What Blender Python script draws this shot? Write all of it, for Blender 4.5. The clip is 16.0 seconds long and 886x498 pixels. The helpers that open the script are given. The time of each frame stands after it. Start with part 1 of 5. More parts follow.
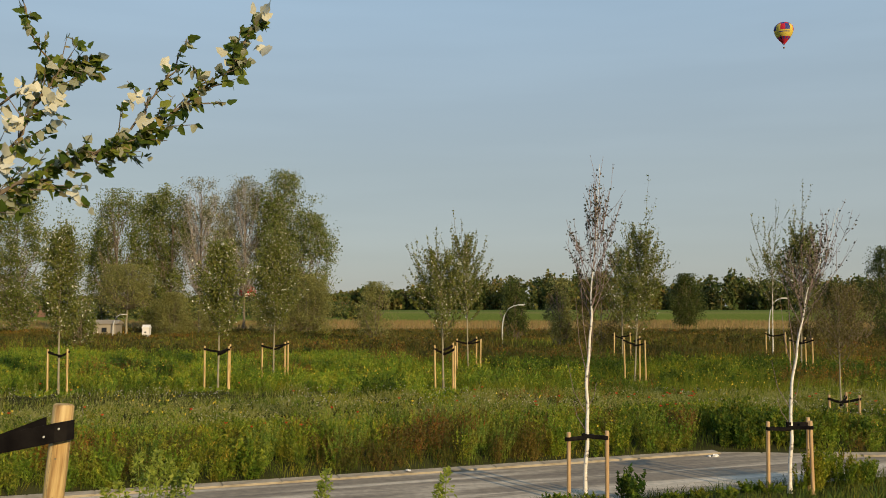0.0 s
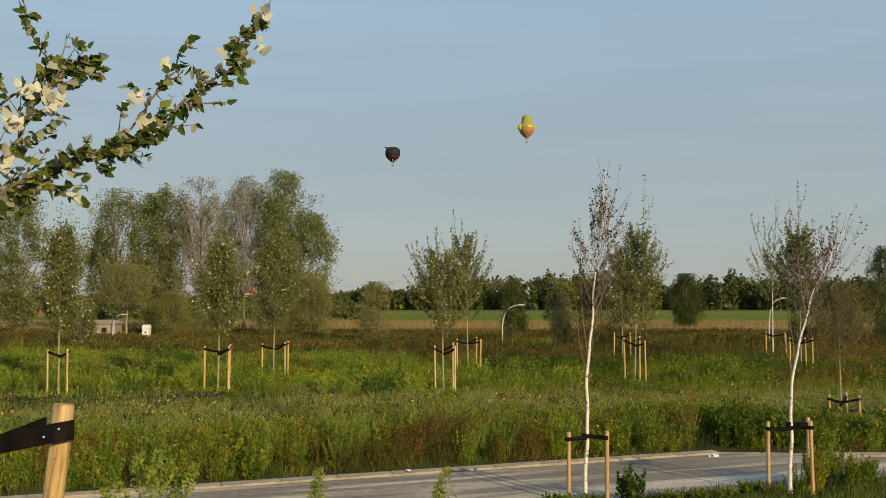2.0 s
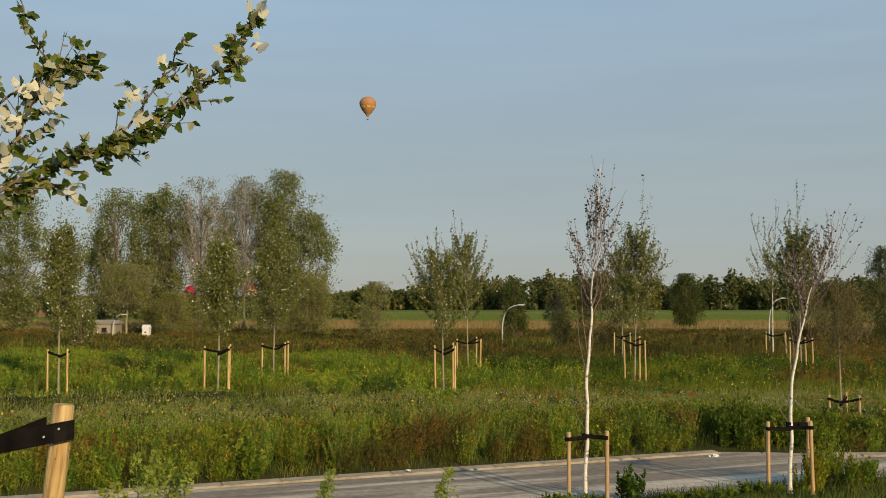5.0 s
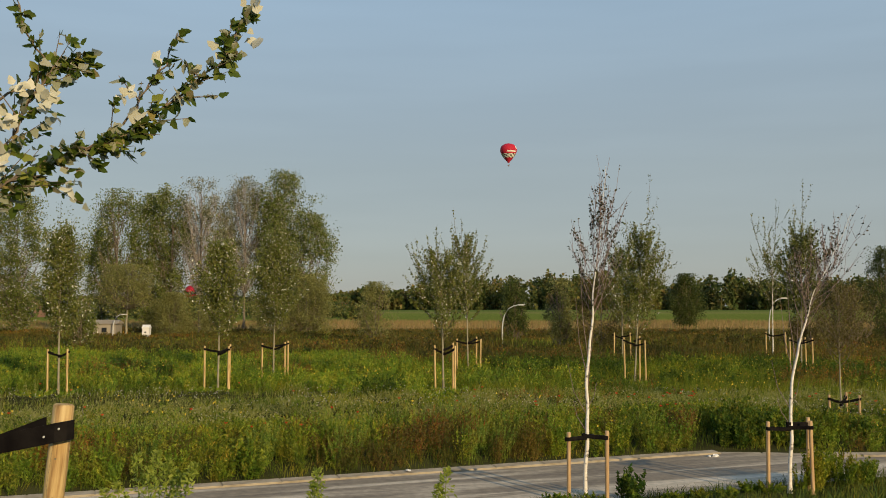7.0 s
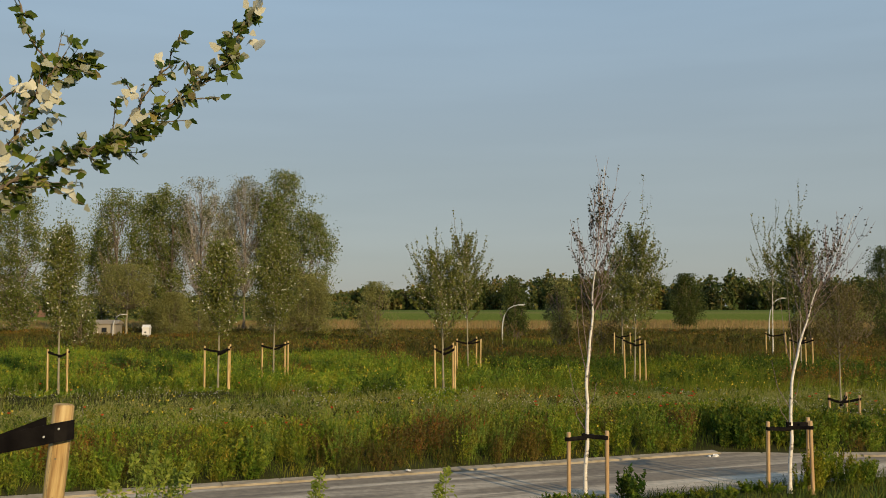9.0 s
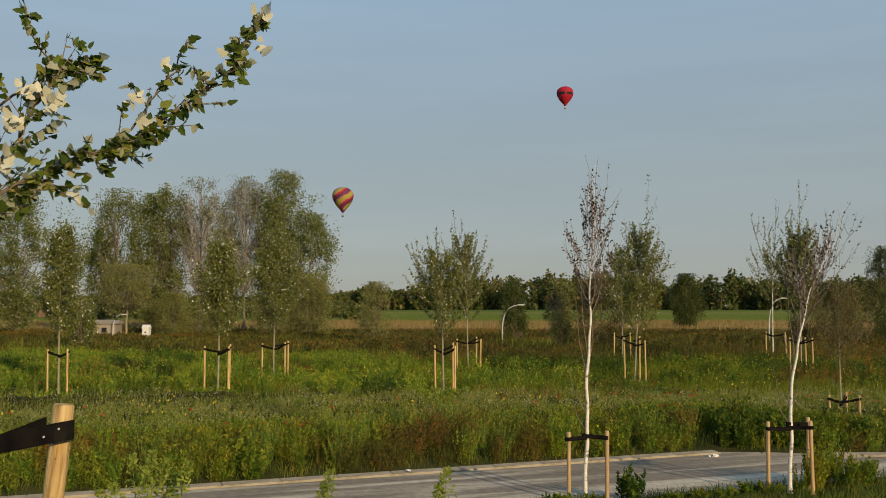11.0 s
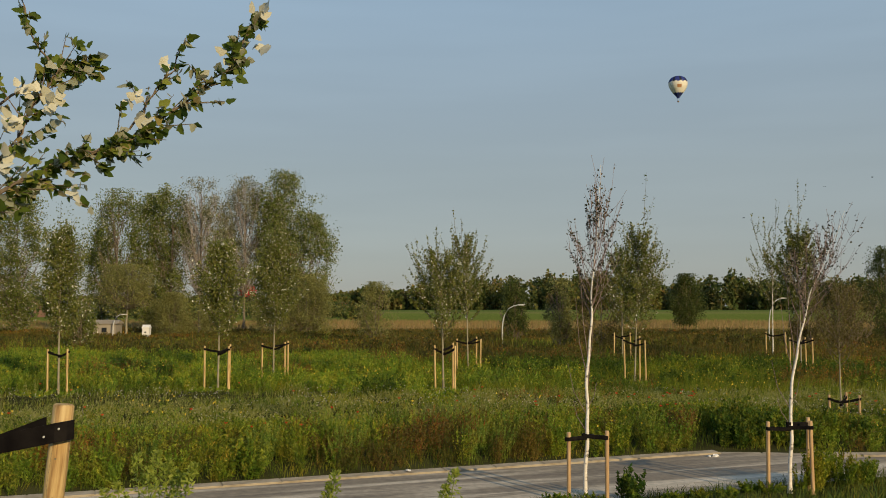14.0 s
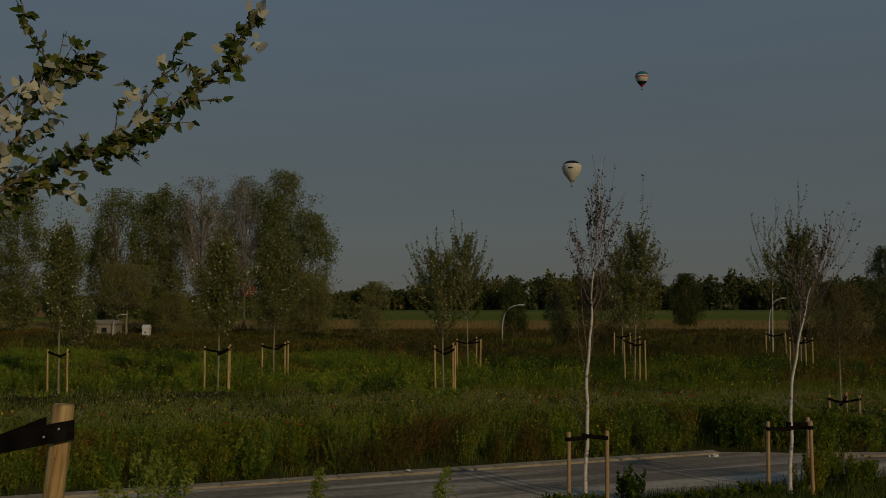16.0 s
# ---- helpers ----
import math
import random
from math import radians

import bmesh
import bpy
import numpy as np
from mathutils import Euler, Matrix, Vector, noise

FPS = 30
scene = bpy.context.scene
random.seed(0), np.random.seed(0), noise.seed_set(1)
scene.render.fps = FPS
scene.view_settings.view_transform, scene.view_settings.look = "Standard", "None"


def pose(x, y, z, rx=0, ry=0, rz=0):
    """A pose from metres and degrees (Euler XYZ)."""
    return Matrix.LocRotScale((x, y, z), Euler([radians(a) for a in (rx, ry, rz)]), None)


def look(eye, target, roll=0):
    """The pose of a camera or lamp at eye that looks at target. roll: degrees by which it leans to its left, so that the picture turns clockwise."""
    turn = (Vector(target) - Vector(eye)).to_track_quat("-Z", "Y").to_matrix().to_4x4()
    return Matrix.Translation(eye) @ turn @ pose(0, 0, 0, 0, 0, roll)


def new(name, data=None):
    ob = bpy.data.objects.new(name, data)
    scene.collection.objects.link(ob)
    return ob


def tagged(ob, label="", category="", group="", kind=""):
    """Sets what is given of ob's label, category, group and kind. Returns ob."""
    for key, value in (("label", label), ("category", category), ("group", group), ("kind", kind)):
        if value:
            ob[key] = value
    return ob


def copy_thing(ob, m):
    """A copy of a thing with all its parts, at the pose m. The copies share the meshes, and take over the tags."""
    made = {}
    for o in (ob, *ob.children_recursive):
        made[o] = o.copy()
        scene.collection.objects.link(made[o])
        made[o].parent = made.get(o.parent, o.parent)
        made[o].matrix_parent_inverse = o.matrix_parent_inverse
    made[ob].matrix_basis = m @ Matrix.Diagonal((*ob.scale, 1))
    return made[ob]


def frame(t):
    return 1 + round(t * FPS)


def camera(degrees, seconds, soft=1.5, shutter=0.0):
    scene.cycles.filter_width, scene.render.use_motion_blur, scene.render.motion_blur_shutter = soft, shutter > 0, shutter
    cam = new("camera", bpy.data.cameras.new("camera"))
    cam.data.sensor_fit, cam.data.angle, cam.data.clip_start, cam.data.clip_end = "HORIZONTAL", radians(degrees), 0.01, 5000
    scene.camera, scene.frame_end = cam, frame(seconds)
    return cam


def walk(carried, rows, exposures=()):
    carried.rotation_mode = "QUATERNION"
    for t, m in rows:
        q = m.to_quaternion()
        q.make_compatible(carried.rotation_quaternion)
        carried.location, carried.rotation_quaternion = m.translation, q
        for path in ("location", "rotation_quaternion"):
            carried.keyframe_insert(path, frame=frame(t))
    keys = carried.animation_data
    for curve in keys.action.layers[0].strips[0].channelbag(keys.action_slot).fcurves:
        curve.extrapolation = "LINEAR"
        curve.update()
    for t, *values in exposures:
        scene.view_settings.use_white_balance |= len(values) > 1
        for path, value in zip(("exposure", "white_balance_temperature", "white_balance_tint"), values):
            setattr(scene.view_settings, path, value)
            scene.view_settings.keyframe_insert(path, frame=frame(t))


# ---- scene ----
cam = camera(50, 16.0, soft=0.95)
EYE = pose(0, 0, 3.0, 93.404, 0, 0)
walk(cam, [(0.0, EYE), (16.0, EYE)],
     exposures=[(0.0, 0.10), (3.5, 0.05), (7.0, -0.02), (9.0, -0.06), (12.5, -0.12), (15.2, -0.15), (15.3, -0.20), (15.4, -0.32), (15.5, -0.50), (15.6, -0.70), (15.8, -1.30), (16.0, -2.05)])

# ---- world and sun: low evening sun from behind, over the right shoulder ----
SUN_DIR = Vector((0.52, -0.81, 0.29)).normalized()
world = bpy.data.worlds.new("evening_sky")
scene.world = world
world.use_nodes = True
wn, wl = world.node_tree.nodes, world.node_tree.links
sky = wn.new("ShaderNodeTexSky")
sky.sky_type = "NISHITA"
sky.sun_disc = False
sky.sun_elevation = math.asin(SUN_DIR.z)
sky.sun_rotation = math.atan2(SUN_DIR.x, SUN_DIR.y)
sky.air_density, sky.dust_density, sky.ozone_density = 1.0, 0.6, 2.0
coord, parts = wn.new("ShaderNodeTexCoord"), wn.new("ShaderNodeSeparateXYZ")
wl.new(coord.outputs["Generated"], parts.inputs[0])
veil = wn.new("ShaderNodeValToRGB")
for k, (p, c) in enumerate([(0.0, (3.66, 3.82, 3.74, 1)), (0.14, (3.68, 4.24, 4.42, 1)), (0.33, (3.60, 4.95, 6.22, 1)), (1.0, (2.0, 3.4, 6.0, 1))]):
    if k > 1:
        veil.color_ramp.elements.new(p)
    veil.color_ramp.elements[k].position = p
    veil.color_ramp.elements[k].color = c
wl.new(parts.outputs["Z"], veil.inputs[0])
haze = wn.new("ShaderNodeMix")
haze.data_type = "RGBA"
haze.inputs[0].default_value = 0.82
wl.new(sky.outputs[0], haze.inputs[6])
streak_map, streak = wn.new("ShaderNodeMapping"), wn.new("ShaderNodeTexNoise")
streak_map.inputs["Scale"].default_value = (1.6, 1.6, 16.0)
wl.new(coord.outputs["Generated"], streak_map.inputs["Vector"])
wl.new(streak_map.outputs[0], streak.inputs["Vector"])
streak.inputs["Scale"].default_value, streak.inputs["Detail"].default_value = 1.5, 3.0
thin = wn.new("ShaderNodeMapRange")
thin.inputs["From Min"].default_value, thin.inputs["From Max"].default_value = 0.35, 0.70
thin.inputs["To Min"].default_value, thin.inputs["To Max"].default_value = 0.955, 1.035
wl.new(streak.outputs["Fac"], thin.inputs[0])
soft_veil = wn.new("ShaderNodeVectorMath")
soft_veil.operation = "SCALE"
wl.new(veil.outputs[0], soft_veil.inputs[0])
wl.new(thin.outputs[0], soft_veil.inputs["Scale"])
wl.new(soft_veil.outputs[0], haze.inputs[7])
wl.new(haze.outputs[2], wn["Background"].inputs[0])
wn["Background"].inputs[1].default_value = 0.10

sun = new("sun", bpy.data.lights.new("sun", "SUN"))
sun.data.energy, sun.data.angle, sun.data.color = 4.35, radians(0.6), (1.0, 0.76, 0.42)
sun.matrix_world = look(SUN_DIR * 50, (0, 0, 0))


# ---- materials ----
def base_material(name, rough=0.8, spec=0.25):
    m = bpy.data.materials.new(name)
    m.use_nodes = True
    b = m.node_tree.nodes["Principled BSDF"]
    b.inputs["Roughness"].default_value = rough
    b.inputs["Specular IOR Level"].default_value = spec
    return m, m.node_tree.nodes, m.node_tree.links, b


def ramp_node(n, stops, interpolation="LINEAR"):
    r = n.new("ShaderNodeValToRGB")
    r.color_ramp.interpolation = interpolation
    e = r.color_ramp.elements
    while len(e) < len(stops):
        e.new(0.5)
    for i, (p, c) in enumerate(stops):
        e[i].position, e[i].color = p, (*c, 1)
    return r


def noisy(name, stops, scale=8.0, rough=0.8, bump=0.2, bump_scale=40.0, stretch=(1, 1, 1), detail=6.0, spec=0.25):
    """A surface whose colour wanders along a ramp, with a fine relief."""
    m, n, l, b = base_material(name, rough, spec)
    tc, mp = n.new("ShaderNodeTexCoord"), n.new("ShaderNodeMapping")
    mp.inputs["Scale"].default_value = stretch
    l.new(tc.outputs["Object"], mp.inputs["Vector"])
    t = n.new("ShaderNodeTexNoise")
    t.inputs["Scale"].default_value, t.inputs["Detail"].default_value = scale, detail
    l.new(mp.outputs[0], t.inputs["Vector"])
    r = ramp_node(n, stops)
    l.new(t.outputs["Fac"], r.inputs[0])
    l.new(r.outputs[0], b.inputs["Base Color"])
    if bump:
        t2, bp = n.new("ShaderNodeTexNoise"), n.new("ShaderNodeBump")
        t2.inputs["Scale"].default_value, t2.inputs["Detail"].default_value = bump_scale, 4
        l.new(mp.outputs[0], t2.inputs["Vector"])
        l.new(t2.outputs["Fac"], bp.inputs["Height"])
        bp.inputs["Strength"].default_value, bp.inputs["Distance"].default_value = bump, 0.01
        l.new(bp.outputs[0], b.inputs["Normal"])
    return m


PLANT_TINTS = [(0.30, (0.30, 0.42, 0.32)), (0.42, (0.62, 0.88, 0.50)), (0.53, (0.86, 0.95, 0.62)), (0.60, (1.12, 1.10, 0.66)), (0.67, (0.95, 0.82, 0.58)), (0.76, (0.72, 0.55, 0.48))]


def foliage(name, stops, patch=None, patch_scale=0.3, gloss=0.55, through_light=0.3):
    """Leaves or blades: each has its own tint, patches of the stand differ, light passes through."""
    m, n, l, b = base_material(name, gloss, 0.12)
    g = n.new("ShaderNodeNewGeometry")
    r = ramp_node(n, stops)
    l.new(g.outputs["Random Per Island"], r.inputs[0])
    col = r.outputs[0]
    if patch:
        t = n.new("ShaderNodeTexNoise")
        t.inputs["Scale"].default_value, t.inputs["Detail"].default_value = patch_scale, 3
        l.new(g.outputs["Position"], t.inputs["Vector"])
        pr = ramp_node(n, patch)
        l.new(t.outputs["Fac"], pr.inputs[0])
        mx = n.new("ShaderNodeMix")
        mx.data_type, mx.blend_type = "RGBA", "MULTIPLY"
        mx.inputs[0].default_value = 1.0
        l.new(col, mx.inputs[6])
        l.new(pr.outputs[0], mx.inputs[7])
        col = mx.outputs[2]
        t = n.new("ShaderNodeTexNoise")
        t.inputs["Scale"].default_value, t.inputs["Detail"].default_value = patch_scale * 7, 2
        l.new(g.outputs["Position"], t.inputs["Vector"])
        pr = ramp_node(n, PLANT_TINTS)
        l.new(t.outputs["Fac"], pr.inputs[0])
        mx = n.new("ShaderNodeMix")
        mx.data_type, mx.blend_type = "RGBA", "MULTIPLY"
        mx.inputs[0].default_value = 1.0
        l.new(col, mx.inputs[6])
        l.new(pr.outputs[0], mx.inputs[7])
        col = mx.outputs[2]
    l.new(col, b.inputs["Base Color"])
    tr, ms = n.new("ShaderNodeBsdfTranslucent"), n.new("ShaderNodeMixShader")
    l.new(col, tr.inputs[0])
    ms.inputs[0].default_value = through_light
    l.new(b.outputs[0], ms.inputs[1])
    l.new(tr.outputs[0], ms.inputs[2])
    l.new(ms.outputs[0], n["Material Output"].inputs[0])
    return m


M_PATCH = [(0.30, (0.42, 0.50, 0.50)), (0.45, (0.9, 0.95, 0.9)), (0.58, (1.1, 1.05, 0.9)), (0.70, (1.45, 1.15, 0.75))]
M_GRASS = foliage("meadow_grass", [(0, (0.11, 0.13, 0.025)), (0.5, (0.20, 0.21, 0.035)), (0.85, (0.29, 0.27, 0.055)), (1, (0.40, 0.31, 0.11))], M_PATCH, 0.35)
M_FRESH = foliage("fresh_grass", [(0, (0.10, 0.125, 0.017)), (0.6, (0.19, 0.205, 0.026)), (1, (0.30, 0.275, 0.05))], M_PATCH, 0.3)
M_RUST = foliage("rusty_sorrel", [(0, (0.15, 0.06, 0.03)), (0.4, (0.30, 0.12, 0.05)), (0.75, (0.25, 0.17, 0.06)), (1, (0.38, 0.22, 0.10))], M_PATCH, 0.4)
M_PALE = foliage("pale_goosefoot_leaf", [(0, (0.17, 0.21, 0.05)), (0.6, (0.28, 0.31, 0.08)), (1, (0.40, 0.40, 0.13))], [(0.3, (0.75, 0.8, 0.8)), (0.7, (1.1, 1.05, 0.9))], 0.5)
M_FERN = foliage("tall_tansy_leaf", [(0, (0.14, 0.19, 0.03)), (0.6, (0.26, 0.30, 0.045)), (1, (0.40, 0.40, 0.08))], [(0.3, (0.6, 0.7, 0.7)), (0.5, (1, 1, 1)), (0.7, (1.2, 1.1, 0.8))], 0.35)
M_DRY = foliage("pale_flowering_grass", [(0, (0.17, 0.20, 0.045)), (0.6, (0.28, 0.29, 0.075)), (1, (0.42, 0.39, 0.16))])
# darker greens: the shade over the near verge is put into this colour
M_VERGE_SHADED = foliage("verge_grass_shade_in_colour", [(0, (0.05, 0.07, 0.018)), (0.6, (0.09, 0.115, 0.03)), (1, (0.16, 0.16, 0.05))], M_PATCH, 0.5)
M_WITHER = foliage("withered_weed", [(0, (0.08, 0.06, 0.026)), (0.5, (0.15, 0.105, 0.04)), (0.8, (0.13, 0.12, 0.035)), (1, (0.23, 0.15, 0.065))], M_PATCH, 0.15)
M_HERB = foliage("leafy_weed", [(0, (0.10, 0.125, 0.020)), (0.5, (0.195, 0.225, 0.034)), (1, (0.36, 0.35, 0.065))], M_PATCH, 0.45)
M_STRAW = foliage("dry_stalks", [(0, (0.20, 0.14, 0.06)), (0.5, (0.30, 0.21, 0.09)), (1, (0.17, 0.16, 0.05))])
M_POPLAR = foliage("poplar_leaf", [(0, (0.10, 0.135, 0.03)), (0.6, (0.18, 0.21, 0.05)), (0.88, (0.24, 0.24, 0.08)), (0.93, (0.42, 0.42, 0.34)), (1, (0.5, 0.5, 0.42))], None, gloss=0.4)
M_YOUNG = foliage("young_tree_leaf", [(0, (0.10, 0.125, 0.025)), (0.6, (0.175, 0.195, 0.045)), (0.92, (0.24, 0.23, 0.075)), (0.95, (0.62, 0.62, 0.52)), (1, (0.7, 0.7, 0.6))], None, gloss=0.45)
M_GREYLEAF = foliage("thinning_poplar_leaf", [(0, (0.12, 0.13, 0.05)), (0.5, (0.21, 0.21, 0.10)), (0.8, (0.30, 0.29, 0.19)), (1, (0.44, 0.42, 0.34))], None, gloss=0.4)
M_DARKLEAF = foliage("dense_dark_leaf", [(0, (0.04, 0.06, 0.016)), (0.7, (0.085, 0.11, 0.028)), (1, (0.14, 0.15, 0.04))])
# a deep green of its own; on the right-hand bank it replaces shade
M_DEEP = foliage("deep_green_and_shaded_weed", [(0, (0.05, 0.08, 0.018)), (0.6, (0.10, 0.14, 0.03)), (1, (0.17, 0.20, 0.045))], M_PATCH, 0.5)
M_OLIVE = foliage("olive_willow_leaf", [(0, (0.15, 0.16, 0.05)), (0.7, (0.24, 0.24, 0.075)), (1, (0.33, 0.30, 0.11))])
M_BROWNLEAF = foliage("bronze_leaf", [(0, (0.085, 0.07, 0.022)), (0.7, (0.145, 0.125, 0.038)), (1, (0.20, 0.18, 0.055))])
M_BIRCHLEAF = foliage("thin_birch_leaf", [(0, (0.035, 0.035, 0.022)), (0.5, (0.06, 0.065, 0.03)), (1, (0.11, 0.09, 0.06))], None, gloss=0.4)
M_WOODS = foliage("far_woodland", [(0, (0.075, 0.085, 0.040)), (0.6, (0.13, 0.135, 0.060)), (1, (0.21, 0.175, 0.09))], [(0.3, (0.6, 0.65, 0.7)), (0.5, (1, 1, 1)), (0.7, (1.5, 1.2, 0.9))], 0.02)
M_NEARLEAF = foliage("silver_poplar_leaf_top", [(0, (0.055, 0.095, 0.018)), (0.5, (0.14, 0.19, 0.03)), (0.70, (0.27, 0.30, 0.06)), (0.74, (0.36, 0.27, 0.10)), (0.80, (0.36, 0.37, 0.24)), (1, (0.52, 0.52, 0.40))], None, gloss=0.4, through_light=0.45)
M_SILVER = foliage("silver_poplar_leaf_underside", [(0, (0.46, 0.45, 0.34)), (1, (0.72, 0.70, 0.57))], None, gloss=0.8, through_light=0.25)
M_SHOOT = foliage("lime_shoot_leaf", [(0, (0.20, 0.27, 0.035)), (1, (0.37, 0.41, 0.08))], None, gloss=0.5, through_light=0.4)

M_BARK = noisy("grey_brown_bark", [(0.3, (0.10, 0.085, 0.06)), (0.7, (0.22, 0.19, 0.14))], 12, 0.9, 0.5, 30, (1, 1, 0.25))
M_PALEBARK = noisy("olive_grey_bark", [(0.3, (0.20, 0.18, 0.12)), (0.7, (0.34, 0.30, 0.21))], 10, 0.85, 0.3, 30, (1, 1, 0.4))
M_TWIG = noisy("twig_bark", [(0.3, (0.12, 0.09, 0.06)), (0.7, (0.22, 0.17, 0.12))], 20, 0.8, 0)
M_GREYTWIG = noisy("pale_grey_twig", [(0.3, (0.24, 0.20, 0.17)), (0.7, (0.40, 0.35, 0.31))], 6, 0.8, 0)
M_BIRCHTWIG = noisy("birch_twig_bark", [(0.3, (0.17, 0.12, 0.11)), (0.7, (0.28, 0.21, 0.19))], 20, 0.8, 0)
M_BIRCH = noisy("white_birch_bark", [(0.30, (0.10, 0.08, 0.06)), (0.42, (0.66, 0.60, 0.52)), (0.7, (0.82, 0.78, 0.70))], 4, 0.6, 0.3, 25, (3.5, 3.5, 4.5))
M_STAKE = noisy("pale_pine_wood", [(0.30, (0.24, 0.14, 0.055)), (0.42, (0.42, 0.27, 0.11)), (0.55, (0.56, 0.40, 0.18)), (0.75, (0.66, 0.52, 0.27))], 7, 0.75, 0.5, 60, (7, 7, 0.5))
M_STAKEBROWN = noisy("browner_pine_wood", [(0.3, (0.36, 0.22, 0.11)), (0.7, (0.55, 0.38, 0.20))], 9, 0.8, 0.25, 60, (6, 6, 0.6))
M_BELT = noisy("black_rubber_belt", [(0.3, (0.006, 0.005, 0.005)), (0.7, (0.014, 0.012, 0.011))], 15, 0.7, 0.15, 90, spec=0.04)
M_METAL = noisy("galvanised_steel", [(0.3, (0.42, 0.42, 0.40)), (0.7, (0.58, 0.58, 0.55))], 6, 0.45, 0)
M_KERB = noisy("concrete_kerb", [(0.3, (0.26, 0.215, 0.145)), (0.5, (0.38, 0.315, 0.22)), (0.8, (0.47, 0.40, 0.29))], 4, 0.95, 0.4, 60)
M_RED = foliage("poppy_petal", [(0, (0.55, 0.03, 0.015)), (1, (0.75, 0.10, 0.03))])
M_YELLOW = foliage("yellow_petal", [(0, (0.65, 0.42, 0.02)), (1, (0.8, 0.62, 0.08))])
M_WHITEP = foliage("white_petal", [(0, (0.6, 0.56, 0.5)), (0.7, (0.75, 0.72, 0.66)), (1, (0.5, 0.38, 0.5))])


def plain(name, c, rough=0.7):
    return noisy(name, [(0.3, tuple(v * 0.85 for v in c)), (0.7, tuple(min(1, v * 1.1) for v in c))], 0.3, rough, 0)


# ground: zones run across the view, from the verge to the far fields
def ground_material():
    m, n, l, b = base_material("fields", 1.0, 0.0)
    g, s = n.new("ShaderNodeNewGeometry"), n.new("ShaderNodeSeparateXYZ")
    l.new(g.outputs["Position"], s.inputs[0])
    t = n.new("ShaderNodeTexNoise")
    t.inputs["Scale"].default_value, t.inputs["Detail"].default_value = 0.05, 5
    l.new(g.outputs["Position"], t.inputs["Vector"])
    a = n.new("ShaderNodeMath")
    a.operation = "MULTIPLY_ADD"
    l.new(t.outputs["Fac"], a.inputs[0])
    a.inputs[1].default_value = 24.0
    l.new(s.outputs["Y"], a.inputs[2])
    mr = n.new("ShaderNodeMapRange")
    mr.inputs["From Max"].default_value = 800.0
    l.new(a.outputs[0], mr.inputs[0])
    r = ramp_node(n, [(0.0, (0.05, 0.055, 0.022)), (0.125, (0.06, 0.06, 0.025)), (0.150, (0.15, 0.11, 0.045)),
                      (0.165, (0.42, 0.29, 0.11)), (0.205, (0.40, 0.28, 0.11)), (0.225, (0.165, 0.20, 0.04)),
                      (0.42, (0.18, 0.22, 0.045)), (0.47, (0.23, 0.23, 0.07)), (0.60, (0.15, 0.19, 0.045)), (1.0, (0.10, 0.14, 0.05))])
    l.new(mr.outputs[0], r.inputs[0])
    t2 = n.new("ShaderNodeTexNoise")
    t2.inputs["Scale"].default_value, t2.inputs["Detail"].default_value = 1.2, 8
    l.new(g.outputs["Position"], t2.inputs["Vector"])
    r2 = ramp_node(n, [(0.3, (0.6, 0.6, 0.6)), (0.7, (1.25, 1.2, 1.1))])
    l.new(t2.outputs["Fac"], r2.inputs[0])
    mx = n.new("ShaderNodeMix")
    mx.data_type, mx.blend_type = "RGBA", "MULTIPLY"
    mx.inputs[0].default_value = 1.0
    l.new(r.outputs[0], mx.inputs[6])
    l.new(r2.outputs[0], mx.inputs[7])
    l.new(mx.outputs[2], b.inputs["Base Color"])
    return m


def road_material():
    """Grey concrete road with pale streaks of dried mud along it."""
    m, n, l, b = base_material("road_surface", 0.85)
    g, mp = n.new("ShaderNodeNewGeometry"), n.new("ShaderNodeMapping")
    mp.vector_type = "TEXTURE"
    mp.inputs["Rotation"].default_value = (0, 0, math.atan(0.37))
    mp.inputs["Scale"].default_value = (9.0, 0.55, 1)
    l.new(g.outputs["Position"], mp.inputs["Vector"])
    t = n.new("ShaderNodeTexNoise")
    t.inputs["Scale"].default_value, t.inputs["Detail"].default_value, t.inputs["Distortion"].default_value = 1.1, 5, 0.6
    l.new(mp.outputs[0], t.inputs["Vector"])
    r = ramp_node(n, [(0.38, (0.25, 0.20, 0.14)), (0.48, (0.32, 0.26, 0.18)), (0.54, (0.50, 0.41, 0.29)), (0.66, (0.66, 0.56, 0.41))])
    l.new(t.outputs["Fac"], r.inputs[0])
    t2 = n.new("ShaderNodeTexNoise")
    t2.inputs["Scale"].default_value, t2.inputs["Detail"].default_value = 7, 8
    l.new(g.outputs["Position"], t2.inputs["Vector"])
    r2 = ramp_node(n, [(0.3, (0.72, 0.72, 0.72)), (0.7, (1.12, 1.1, 1.08))])
    l.new(t2.outputs["Fac"], r2.inputs[0])
    mx = n.new("ShaderNodeMix")
    mx.data_type, mx.blend_type = "RGBA", "MULTIPLY"
    mx.inputs[0].default_value = 1.0
    l.new(r.outputs[0], mx.inputs[6])
    l.new(r2.outputs[0], mx.inputs[7])
    l.new(mx.outputs[2], b.inputs["Base Color"])
    bp = n.new("ShaderNodeBump")
    bp.inputs["Strength"].default_value, bp.inputs["Distance"].default_value = 0.4, 0.01
    l.new(t2.outputs["Fac"], bp.inputs["Height"])
    l.new(bp.outputs[0], b.inputs["Normal"])
    return m


# ---- geometry helpers ----
RNG = np.random.default_rng(11)


def smooth01(t):
    t = np.clip(t, 0, 1)
    return t * t * (3 - 2 * t)


